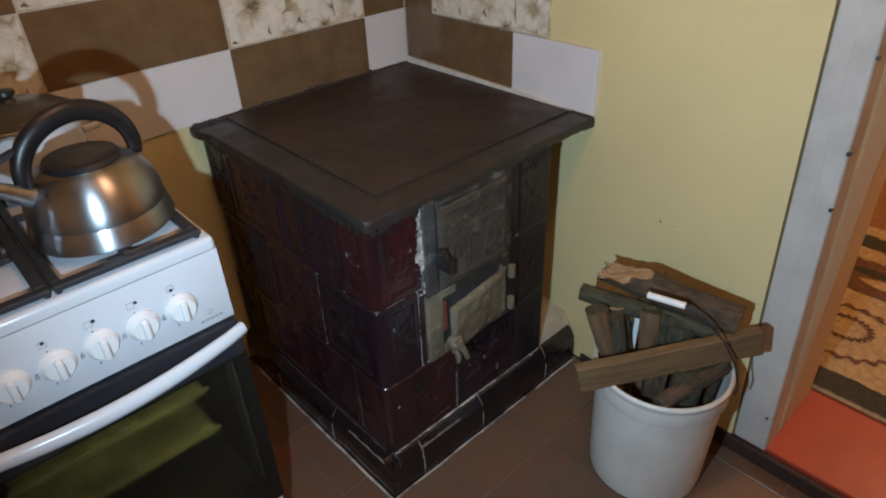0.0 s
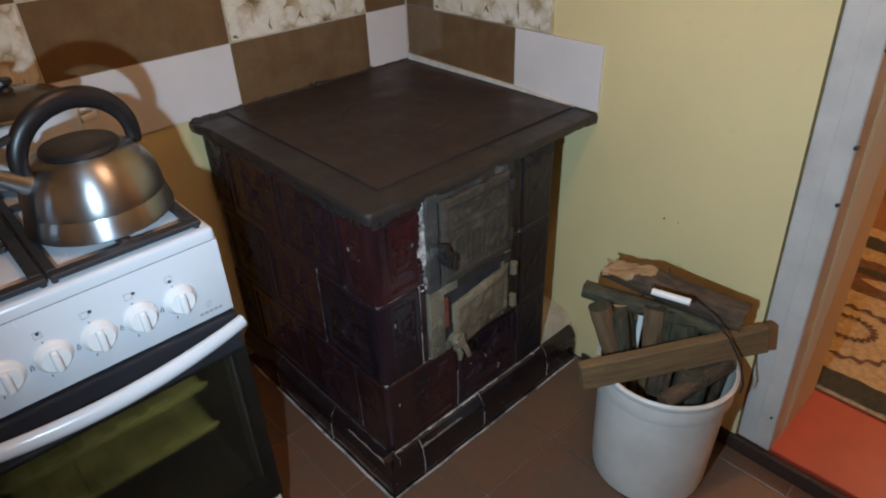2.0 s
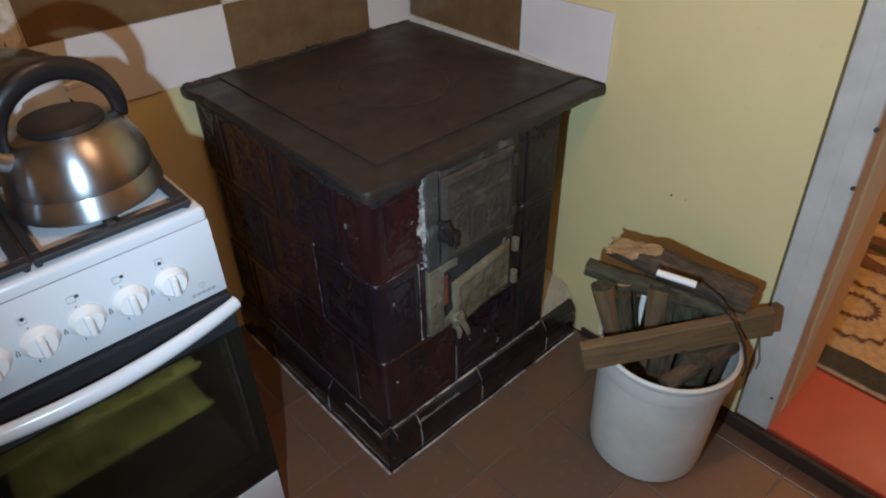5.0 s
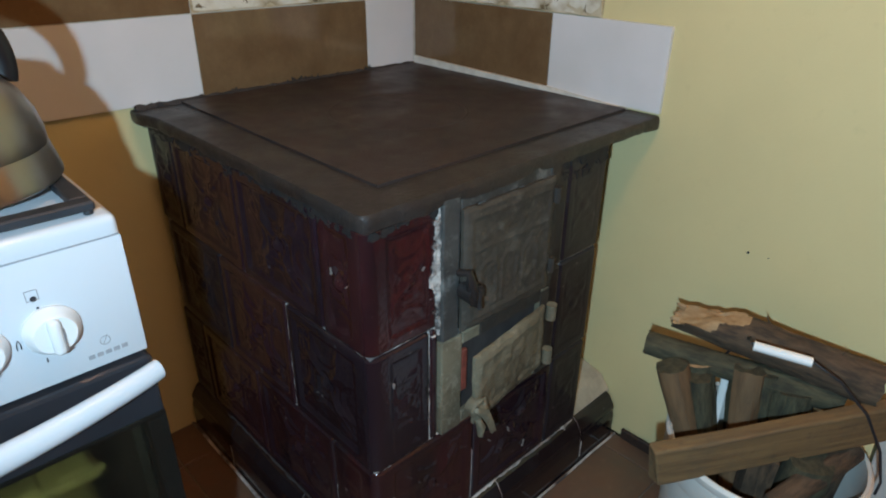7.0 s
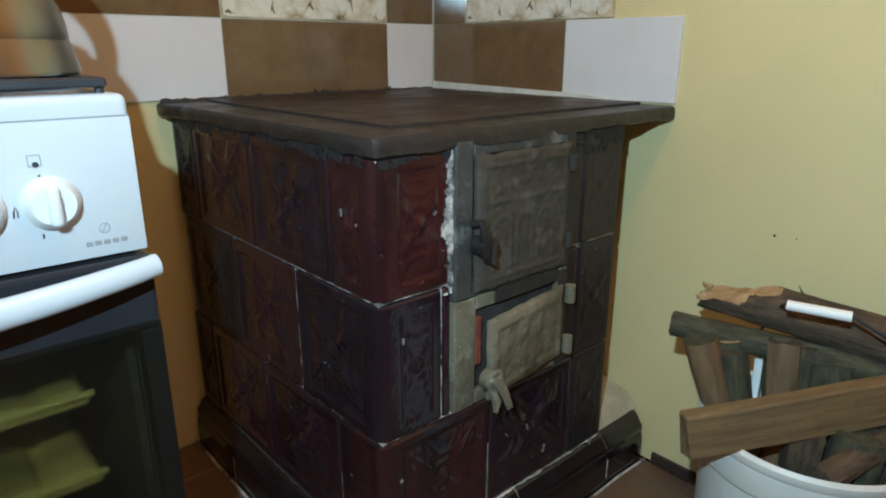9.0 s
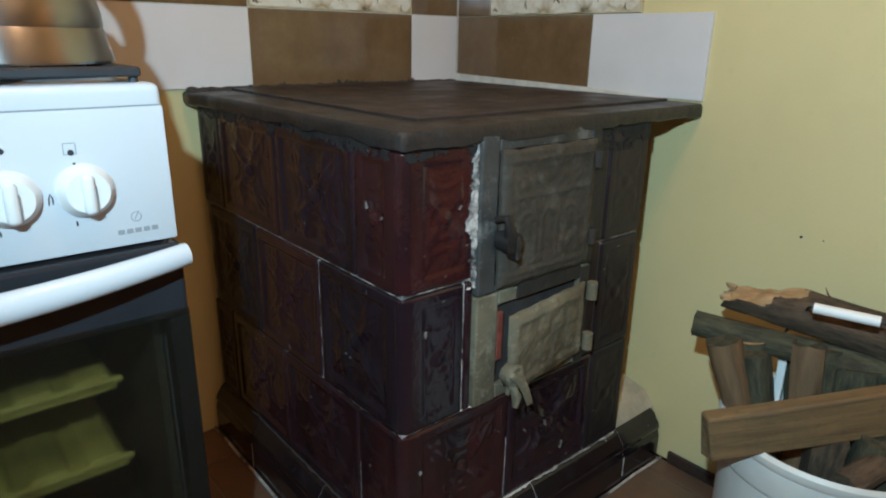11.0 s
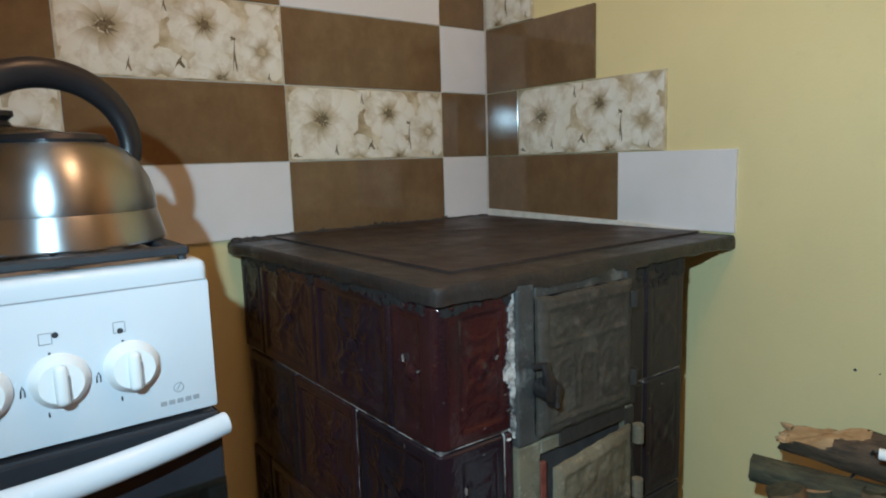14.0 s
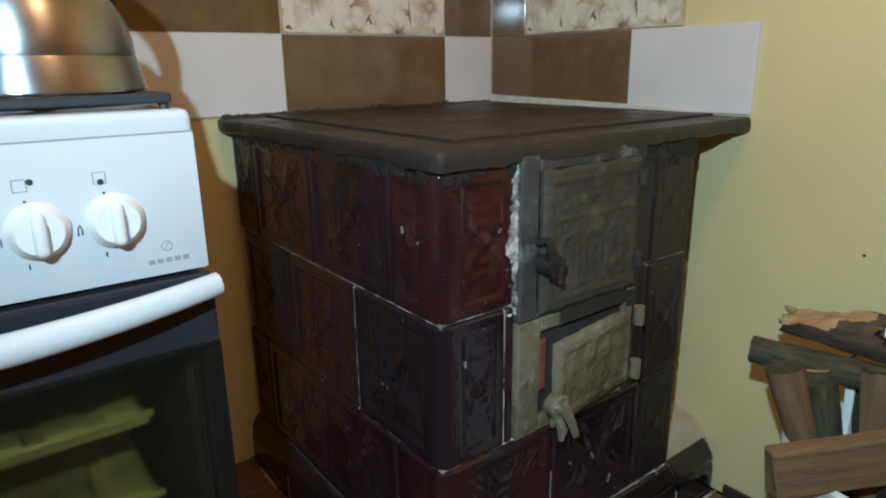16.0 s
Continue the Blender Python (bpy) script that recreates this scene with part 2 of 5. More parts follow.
BUCKET = plain_mat("white_bucket_plastic", (0.66, 0.65, 0.61), 0.45, 0, 0.20, 7, 0.06)
FRAMEPAINT = plain_mat("grey_white_frame_paint", (0.55, 0.54, 0.51), 0.55, 0, 0.20, 11, 0.3)
REDPAINT = plain_mat("red_floor_paint", (0.42, 0.060, 0.032), 0.4, 0, 0.2, 7, 0.15)
# flat red that stands for the glow of embers, without emission
EMBERRED = plain_mat("ember_glow_red", (0.30, 0.075, 0.050), 0.6, 0, 0.5, 60, 0.2)
DARKWOOD = wood_mat("dark_threshold_wood", (0.045, 0.022, 0.014), (0.022, 0.012, 0.009), (2, 14, 14))
SPLIT = wood_mat("split_wood", (0.47, 0.32, 0.175), (0.30, 0.18, 0.085))
def plank_mat():
    """Old sawn timber: warm brown face, grey-brown weathered streaks, dirt."""
    k = Mat("old_plank", 0.8)
    g = k.noise(5, 6, 0.65, k.stretch(22, 12, 1.3))
    c = k.mix(k.ramp(g, (0.36, 0.0), (0.64, 1.0)), (0.200, 0.120, 0.049), (0.118, 0.070, 0.031))
    c = k.mix(k.ramp(k.noise(7, 5, 0.65), (0.46, 0.0), (0.68, 0.8)), c, (0.095, 0.066, 0.038))
    c = k.mix(k.ramp(k.noise(60, 4, 0.7), (0.58, 0.0), (0.76, 0.5)), c, (0.045, 0.032, 0.022))
    k.colour(c).bump(k.mix(0.45, g, k.noise(80, 5, 0.7)), 0.8, 0.004)
    return k.m


PLANK = plank_mat()
BARK = bark_mat("brown_bark", (0.120, 0.076, 0.044), (0.038, 0.026, 0.017))
GREYBARK = bark_mat("grey_green_bark", (0.088, 0.080, 0.044), (0.030, 0.028, 0.017))
PEELED = wood_mat("peeled_log", (0.185, 0.108, 0.052), (0.100, 0.058, 0.029), (10, 10, 1.6))
CHALK = plain_mat("white_stick_paint", (0.84, 0.84, 0.82), 0.6, 0, 0.05, 30, 0)
FLOORTILE = floor_tile_mat()
FLOORGROUT = plain_mat("floor_grout", (0.235, 0.185, 0.14), 0.9, 0, 0.3, 30, 0.2)
BOARDFLOOR = wood_mat("next_room_boards", (0.30, 0.14, 0.055), (0.22, 0.095, 0.036), (1.5, 14, 14))
RUGLIGHT = plain_mat("rug_straw_pile", (0.50, 0.37, 0.20), 0.95, 0, 0.40, 60, 0.8)
RUGDARK = plain_mat("rug_dark_green_pile", (0.050, 0.052, 0.036), 0.95, 0, 0.5, 60, 0.8)
RUGBROWN = plain_mat("rug_brown_pile", (0.17, 0.085, 0.045), 0.95, 0, 0.5, 60, 0.8)
CABLE = plain_mat("grey_pipe_paint", (0.13, 0.12, 0.11), 0.35, 0.3, 0.2, 30, 0)
LIDGLASS = plain_mat("smoky_lid_glass", (0.62, 0.62, 0.56), 0.05, 0, 0.1, 10, 0)
for n in LIDGLASS.node_tree.nodes:
    if n.type == "BSDF_PRINCIPLED":
        n.inputs["Transmission Weight"].default_value, n.inputs["IOR"].default_value = 1.0, 1.35
# for scraped plinth edges and for the pale painted glints on the tiles
WORNGLINT = plain_mat("worn_edge_and_glint", (0.24, 0.205, 0.185), 0.7, 0, 0.6, 60, 0.4)


# ---- mesh helpers ----
def part(name, bm, material, parent=None, label="", smooth=False):
    me = bpy.data.meshes.new(name)
    bmesh.ops.recalc_face_normals(bm, faces=bm.faces)
    bm.to_mesh(me)
    bm.free()
    for m in material if isinstance(material, (list, tuple)) else (material,):
        me.materials.append(m)
    if smooth:
        for p in me.polygons:
            p.use_smooth = True
        me.set_sharp_from_angle(angle=radians(35))
    ob = new(name, me)
    if parent:
        ob.parent = parent
    if label:
        ob["label"] = label
    return ob


def holder(name, place, label, category, group="", turn=0):
    ob = new(name)
    ob.matrix_world = pose(*place, 0, 0, turn)
    return tagged(ob, label, category, group)


def box(bm, x0, x1, y0, y1, z0, z1, bevel=0.0, segments=1, turn=None):
    r = bmesh.ops.create_cube(bm, size=1.0)
    vs = r["verts"]
    for v in vs:
        v.co = Vector(((x0 + x1) / 2 + v.co.x * (x1 - x0), (y0 + y1) / 2 + v.co.y * (y1 - y0), (z0 + z1) / 2 + v.co.z * (z1 - z0)))
        if turn:
            v.co = turn @ v.co
    if bevel:
        es = list({e for v in vs for e in v.link_edges})
        bmesh.ops.bevel(bm, geom=es, offset=bevel, segments=segments, profile=0.5, affect="EDGES", clamp_overlap=True)
    return bm


def boxed(x0, x1, y0, y1, z0, z1, bevel=0.0, segments=1, turn=None):
    return box(bmesh.new(), x0, x1, y0, y1, z0, z1, bevel, segments, turn)


def lathe(profile, steps=48, centre=(0, 0)):
    """A surface of revolution about z from (radius, height) pairs."""
    bm = bmesh.new()
    rings = []
    for r, z in profile:
        if r < 1e-6:
            rings.append([bm.verts.new((centre[0], centre[1], z))])
        else:
            rings.append([bm.verts.new((centre[0] + r * math.cos(a), centre[1] + r * math.sin(a), z))
                          for a in (2 * math.pi * i / steps for i in range(steps))])
    for a, b in zip(rings, rings[1:]):
        for i in range(steps):
            j = (i + 1) % steps
            if len(a) == 1 and len(b) == 1:
                continue
            if len(a) == 1:
                bm.faces.new((a[0], b[i], b[j]))
            elif len(b) == 1:
                bm.faces.new((a[i], a[j], b[0]))
            else:
                bm.faces.new((a[i], a[j], b[j], b[i]))
    return bm


def tube(bm, points, radius, sides=10, flat=1.0, cap=True):
    """A round bar along points; radius a number or one for each point; flat squeezes it across."""
    pts = [Vector(p) for p in points]
    rad = radius if isinstance(radius, (list, tuple)) else [radius] * len(pts)
    rings, up = [], None
    for i, p in enumerate(pts):
        d = (pts[min(i + 1, len(pts) - 1)] - pts[max(i - 1, 0)]).normalized()
        if up is None:
            up = Vector((0, 0, 1)) if abs(d.z) < 0.9 else Vector((0, 1, 0))
        side = d.cross(up).normalized()
        up = side.cross(d).normalized()
        rings.append([bm.verts.new(p + side * (rad[i] * flat * math.cos(a)) + up * (rad[i] * math.sin(a)))
                      for a in (2 * math.pi * k / sides for k in range(sides))])
    for a, b in zip(rings, rings[1:]):
        for k in range(sides):
            bm.faces.new((a[k], a[(k + 1) % sides], b[(k + 1) % sides], b[k]))
    if cap:
        bm.faces.new(rings[0])
        bm.faces.new(rings[-1])
    return bm


def prism(bm, outline, z0, z1):
    lo = [bm.verts.new((x, y, z0)) for x, y in outline]
    hi = [bm.verts.new((x, y, z1)) for x, y in outline]
    bm.faces.new(lo)
    bm.faces.new(hi)
    for i in range(len(outline)):
        j = (i + 1) % len(outline)
        bm.faces.new((lo[i], lo[j], hi[j], hi[i]))
    return bm


def extrude_profile(bm, profile, axis, a, b):
    """A moulding: (out, up) pairs drawn along axis 'x' or 'y' from a to b; out is the other level axis."""
    def at(o, z, s):
        return (s, o, z) if axis == "x" else (o, s, z)
    lo = [bm.verts.new(at(o, z, a)) for o, z in profile]
    hi = [bm.verts.new(at(o, z, b)) for o, z in profile]
    bm.faces.new(lo)
    bm.faces.new(hi)
    for i in range(len(profile)):
        j = (i + 1) % len(profile)
        bm.faces.new((lo[i], lo[j], hi[j], hi[i]))
    return bm


# ---- structure ----
TOP = 2.45
wall_back = tagged(part("wall_back", boxed(-2.75, 0.008, 0.008, 0.2, 0, TOP), YELLOW), "yellow painted plaster wall with a tiled strip", "wall", kind="structure")
bm = prism(bmesh.new(), [(0.008, 0.2), (0.008, -1.247), (0.085, -1.247), (0.085, -1.335), (0.30, -1.295), (0.30, 0.2)], 0, TOP)
for v in bm.verts:
    if v.co.y < -1.2:
        v.co.y += -0.016 + 0.04 * v.co.z
wall_right = tagged(part("wall_right", bm, YELLOW), "pale yellow plaster wall beside the doorway", "wall", kind="structure")
tagged(part("wall_right_far", boxed(0.008, 0.30, -3.0, -2.22, 0, TOP), YELLOW), "yellow plaster wall past the doorway", "wall", kind="structure")
tagged(part("wall_lintel", boxed(0.008, 0.30, -2.216, -1.339, 2.08, TOP), YELLOW), "yellow plaster over the doorway", "wall", kind="structure")
# two unseen walls close the room; off-white keeps reflections and bounced light neutral
tagged(part("wall_left", boxed(-2.9, -2.754, -3.0, 0.2, 0, TOP), CEILING), "unseen wall, off-white to keep reflections neutral", "wall", kind="structure")
tagged(part("wall_front", boxed(-2.9, 0.30, -3.15, -3.004, 0, TOP), CEILING), "unseen wall, off-white to keep reflections neutral", "wall", kind="structure")
tagged(part("ceiling", boxed(-2.9, 3.2, -3.4, 0.3, TOP + 0.004, TOP + 0.12), CEILING), "off-white painted plaster ceiling", "ceiling", kind="structure")
floor = tagged(part("floor", boxed(-2.9, 0.004, -3.15, 0.2, -0.1, -0.004), FLOORGROUT), "brown tiled kitchen floor with pale joints", "floor", kind="structure")
# the next room
tagged(part("floor_next_room", boxed(0.305, 3.2, -3.4, 0.3, -0.06, 0.0535), BOARDFLOOR), "orange-brown painted board floor", "floor", kind="structure")
tagged(part("wall_next_far", boxed(3.05, 3.2, -3.4, 0.3, 0.055, TOP), ORANGE), "warm lit wall of the next room", "wall", kind="structure")
tagged(part("wall_next_side", boxed(0.305, 3.045, 0.05, 0.3, 0.055, TOP), ORANGE), "warm lit wall of the next room", "wall", kind="structure")
tagged(part("wall_next_front", boxed(0.305, 3.045, -3.4, -3.25, 0.055, TOP), ORANGE), "warm lit wall of the next room", "wall", kind="structure")
# doorway: painted frame post, reveal, threshold
bm = bmesh.new()
box(bm, 0.010, 0.10, -1.350, -1.2675, 0.048, 2.08, 0.004, 2)
box(bm, 0.0085, 0.0125, -1.348, -1.309, 0.06, 2.06, 0.0014, 2)
for v in bm.verts:
    v.co.y += 0.04 * v.co.z
door = tagged(part("door_frame", bm, FRAMEPAINT), "grey-white painted wooden door frame with nail holes, leaning a little", "door frame", kind="structure")
for y, z, r in ((-1.311, 1.07, 0.004), (-1.315, 0.885, 0.005), (-1.316, 0.761, 0.0045), (-1.330, 0.160, 0.003)):
    bm = bmesh.new()
    tube(bm, [(0.0045, y, z), (0.0125, y, z)], r, 8)
    part("nail_hole", bm, MARK, door)
tagged(part("door_frame_far", boxed(0.010, 0.10, -2.216, -2.12, 0.048, 2.08, 0.004), FRAMEPAINT), "grey-white painted wooden door frame", "door frame", kind="structure")
bm = prism(bmesh.new(), [(0.102, -1.335), (0.102, -1.3508), (0.303, -1.347), (0.303, -1.310)], 0.056, 2.08)
for v in bm.verts:
    v.co.y += v.co.z * (0.04 if v.co.x < 0.2 or v.co.y > -1.32 else 0.018)
tagged(part("reveal", bm, ORANGE), "orange-brown painted reveal of the doorway", "trim", kind="structure")
thresh = tagged(part("threshold", boxed(0.018, 0.36, -2.21, -1.25, 0.0, 0.0545, 0.004, 2), REDPAINT), "red painted wooden threshold", "threshold", kind="structure")
part("riser", boxed(-0.004, 0.014, -2.21, -1.20, 0.0, 0.046, 0.004, 2), DARKWOOD, thresh, "dark worn wooden edge")
tagged(part("baseboard", boxed(-0.006, 0.004, -1.198, -0.77, 0.0, 0.030, 0.003), DARKWOOD), "thin dark brown skirting strip", "baseboard", kind="structure")

# ---- rug in the next room ----
rug = holder("rug", (0.318, -1.30, 0.0555), "straw yellow pile rug with dark green border and brown swirls", "rug")
part("field", boxed(0.0, 1.05, -0.85, 0.75, 0.0, 0.010, 0.003), RUGLIGHT, rug)


def rug_strip(x0, x1, mat, name, label):
    bm = bmesh.new()
    n = 120
    row = [[], []]
    for i in range(n + 1):
        y = -0.845 + 1.59 * i / n
        row[0].append((x0 + 0.006 * noise.noise((y * 40, x0, 0)), y))
        row[1].append((x1 + 0.016 * noise.noise((y * 45, x1, 3)), y))
    va = [[bm.verts.new((x, y, 0.0135)) for x, y in r] for r in row]
    for i in range(n):
        bm.faces.new((va[0][i], va[0][i + 1], va[1][i + 1], va[1][i]))
    return part(name, bm, mat, rug, label)


rug_strip(0.008, 0.098, RUGDARK, "border", "dark green woven border")
rug_strip(0.875, 0.965, RUGDARK, "border", "dark green woven border")
rug_strip(0.56, 0.78, RUGBROWN, "stripe", "brown woven stripe")
for k in range(7):
    for cx, wide, mat, note in ((0.640, 0.028, RUGLIGHT, "straw yellow woven lens"), (0.700, 0.024, RUGDARK, "dark green woven lens")):
        bm = bmesh.new()
        cy = -0.74 + 0.235 * k + (0.06 if mat is RUGDARK else 0.0)
        ring = [bm.verts.new((cx + wide * math.sin(a) * abs(math.sin(a)), cy + 0.088 * math.cos(a), 0.0142)) for a in (2 * math.pi * i / 20 for i in range(20))]
        bm.faces.new(ring)
        part("lens", bm, mat, rug, note)
for k in range(-1, 2):
    for r0, cx in ((0.070, 0.335), (0.165, 0.315)):
        cy = -0.015 + 0.42 * k
        bm = bmesh.new()
        last = None
        for i in range(97):
            a = -2.75 + 5.5 * i / 96
            r = r0 * (1 + 0.05 * math.sin(22 * a))
            w = 0.0085 + 0.005 * math.sin(22 * a + 1)
            pair = [bm.verts.new((cx + (r + s * w) * math.sin(a) * 0.85, cy - (r + s * w) * math.cos(a), 0.0128)) for s in (-1, 1)]
            if last:
                bm.faces.new((last[0], last[1], pair[1], pair[0]))
            last = pair
        part("swirl", bm, RUGBROWN, rug, "brown woven swirl")

# ---- tiled stove ----
X0, Y0, RAD = -0.722, -0.717, 0.013
ARC = math.pi * RAD / 4
stove = holder("tiled_stove", (-0.44, -0.37, 0), "wood-burning stove of dark red-brown glazed tiles in the corner", "stove")
stove.matrix_world = Matrix.Identity(4)


def round_path(s):
    """A point and its outward normal on the stove's two visible faces; s is 0 at the rounded front corner."""
    if s <= -ARC:
        return Vector((X0, Y0 + RAD - s - ARC, 0)), Vector((-1, 0, 0))
    if s >= ARC:
        return Vector((X0 + RAD + s - ARC, Y0, 0)), Vector((0, -1, 0))
    a = math.pi * 1.25 + s / RAD
    n = Vector((math.cos(a), math.sin(a), 0))
    return Vector((X0 + RAD, Y0 + RAD, 0)) + n * RAD, n


def s_left(y):
    return -(y - (Y0 + RAD)) - ARC


def s_right(x):
    return x - (X0 + RAD) + ARC


def ornament(u, v, w, h, seed):
    """Relief of a moulded stove tile in metres: a raised rim, a sunk field and a four-leaved flower with scrolls."""
    edge = min(u, w - u, v, h - v)
    if edge < 0.0012:
        return -0.004
    rim = 0.0030 if edge < 0.018 else 0.0
    if 0.018 <= edge < 0.026:
        rim = 0.0035 * (0.026 - edge) / 0.008 - 0.0015 * (edge - 0.018) / 0.008
    if edge >= 0.026:
        rim = -0.0015
        x, y = (u - w / 2), (v - h / 2)
        x, y = x / 0.085, y / 0.085
        r, a = math.hypot(x, y), math.atan2(y, x)
        leaf = abs(math.cos(2 * (a - math.pi / 4))) ** 5 * max(0.0, 1 - abs(r - 0.56) / 0.46)
        knob = max(0.0, 1 - (r / 0.17) ** 2)

        def ridge(gap, wide=0.055):
            return math.exp(-(gap / wide) ** 2)
        lines = max(ridge(abs(abs(x) - abs(y))) * (0.2 < r < 1.25),
                    ridge(r - 0.33),
                    max(ridge(math.hypot(abs(x) - 0.98, y) - 0.46), ridge(math.hypot(x, abs(y) - 0.98) - 0.46)) * (r < 1.15),
                    ridge(math.hypot(abs(x) - 0.62, abs(y) - 0.62) - 0.20) * 0.9)
        rim += 0.0062 * leaf + 0.0095 * knob + 0.0020 * lines
        rim += 0.0010 * noise.noise((u * 45 + seed, v * 45, seed))
    return rim


def stove_tile(s0, s1, z0, z1, focus=None, plain=False, glaze=GLAZE, gain=1.0):
    gap = 0.0014
    s0, s1, z0, z1 = s0 + gap, s1 - gap, z0 + gap, z1 - gap
    nu, nv = max(8, int((s1 - s0) / 0.0031)), max(8, int((z1 - z0) / 0.0031))
    fields = focus or ((s0, s1, gain),)
    seed = s0 * 13 + z0 * 7
    verts, faces = [], []
    for j in range(nv + 1):
        for i in range(nu + 1):
            fu, fv = i / nu, j / nv
            s, z = s0 + (s1 - s0) * fu, z0 + (z1 - z0) * fv
            p, n = round_path(s)
            edge = min(s - s0, s1 - s, z - z0, z1 - z)
            if edge < 1e-6:
                d = -0.006
            else:
                d = 0.0060
                for f0, f1, gain in () if plain else fields:
                    if f0 <= s <= f1:
                        d = 0.0060 + gain * (ornament(s - f0 + 0.002, z - z0, f1 - f0 + 0.004, z1 - z0, seed) - 0.0030)
            verts.append(p + n * d + Vector((0, 0, z)))
    for j in range(nv):
        for i in range(nu):
            k = j * (nu + 1) + i
            faces.append((k, k + 1, k + nu + 2, k + nu + 1))
    me = bpy.data.meshes.new("tile")
    me.from_pydata(verts, [], faces)
    me.materials.append(glaze)
    for p in me.polygons:
        p.use_smooth = True
    ob = new("tile", me)
    ob.parent = stove
    return ob


part("mortar_core", boxed(X0 + 0.001, -0.150, Y0 + 0.001, 0.004, 0.0, 0.776), MORTAR, stove, "light mortar core showing in the joints")
ROW = ((0.122, 0.346), (0.346, 0.573), (0.573, 0.7822))
SHORT_L, LONG_R = s_left(-0.604), s_right(-0.4955)
LONG_L, SHORT_R = s_left(-0.4905), s_right(-0.606)
for row, bounds in ((0, (-0.604, -0.345, -0.10, 0.0)), (1, (-0.4905, -0.25, -0.02)), (2, (-0.609, -0.357, -0.11, 0.0))):
    for y0, y1 in zip(bounds, bounds[1:]):
        stove_tile(s_left(y1), s_left(y0), *ROW[row], glaze=DULLGLAZE if y0 > -0.30 else GLAZE)
stove_tile(SHORT_L, LONG_R, *ROW[0], focus=((SHORT_L + 0.0017, -ARC - 0.003, 0.4), (ARC + 0.004, LONG_R - 0.0017, 0.9)), glaze=REDGLAZE)
stove_tile(LONG_L, SHORT_R, *ROW[1], focus=((LONG_L + 0.0017, -ARC - 0.004, 0.9), (ARC + 0.003, SHORT_R - 0.0017, 0.35)), glaze=BLACKGLAZE)
stove_tile(s_left(-0.609), s_right(-0.592), *ROW[2], focus=((s_left(-0.609) + 0.0017, -ARC - 0.003, 0.8), (ARC + 0.003, s_right(-0.592) - 0.0017, 0.35)), glaze=REDGLAZE)
stove_tile(s_right(-0.4955), s_right(-0.267), *ROW[0])
stove_tile(s_right(-0.267), s_right(-0.151), *ROW[0], glaze=DULLGLAZE, gain=0.22)
stove_tile(s_right(-0.606), s_right(-0.590), *ROW[1], plain=True)
stove_tile(s_right(-0.312), s_right(-0.270), *ROW[1], plain=True, glaze=DULLGLAZE)
stove_tile(s_right(-0.270), s_right(-0.151), *ROW[1], glaze=DULLGLAZE, gain=0.22)
stove_tile(s_right(-0.312), s_right(-0.270), *ROW[2], plain=True, glaze=DULLGLAZE)
stove_tile(s_right(-0.270), s_right(-0.151), *ROW[2], glaze=DULLGLAZE, gain=0.22)

# plinth mouldings, piece by piece, in dark glaze
profile = [(0.0, 0.0), (0.0, 0.062), (0.004, 0.078), (0.002, 0.086), (0.004, 0.094), (0.012, 0.106), (0.018, 0.116), (0.030, 0.122), (0.030, 0.0)]
for a, b in ((-0.752, -0.646), (-0.644, -0.424), (-0.422, -0.150), (-0.148, -0.012)):
    bm = bmesh.new()
    extrude_profile(bm, [(-0.748 + o, z) for o, z in profile], "x", a + 0.001, b - 0.001)
    part("plinth_moulding", bm, PLINTH, stove, smooth=False)
for a, b in ((-0.7465, -0.484), (-0.482, -0.205), (-0.203, 0.0)):
    bm = bmesh.new()
    extrude_profile(bm, [(-0.7525 + o, z) for o, z in profile], "y", a + 0.001, b - 0.001)
    part("plinth_moulding", bm, PLINTH, stove)
inner = [(o + 0.0025, max(0, z - 0.002)) for o, z in profile[:-1]] + [(0.030, 0.0)]
bm = bmesh.new()
extrude_profile(bm, [(-0.748 + o, z) for o, z in inner], "x", -0.748, -0.013)
part("plinth_mortar", bm, MORTAR, stove)
bm = bmesh.new()
extrude_profile(bm, [(-0.7525 + o, z) for o, z in inner], "y", -0.744, 0.0)
part("plinth_mortar", bm, MORTAR, stove)
bm = bmesh.new()
extrude_profile(bm, [(-0.716, 0.0), (-0.716, 0.118), (-0.69, 0.15), (-0.60, 0.172), (-0.45, 0.18), (-0.45, 0.0)], "x", -0.1565, 0.004)
part("cement_fillet", bm, CEMENT, stove, "rough pale cement at the wall")
bm = bmesh.new()
tube(bm, [(-0.758, -0.752 + 0.76 * i / 14, 0.003 + 0.002 * math.sin(i * 2.1)) for i in range(15)], 0.0036, 6)
tube(bm, [(-0.75 + 0.75 * i / 14, -0.753, 0.003 + 0.002 * math.sin(i * 1.7)) for i in range(15)], 0.0030, 6)
part("floor_joint", bm, MORTAR, stove, "pale mortar line along the floor")

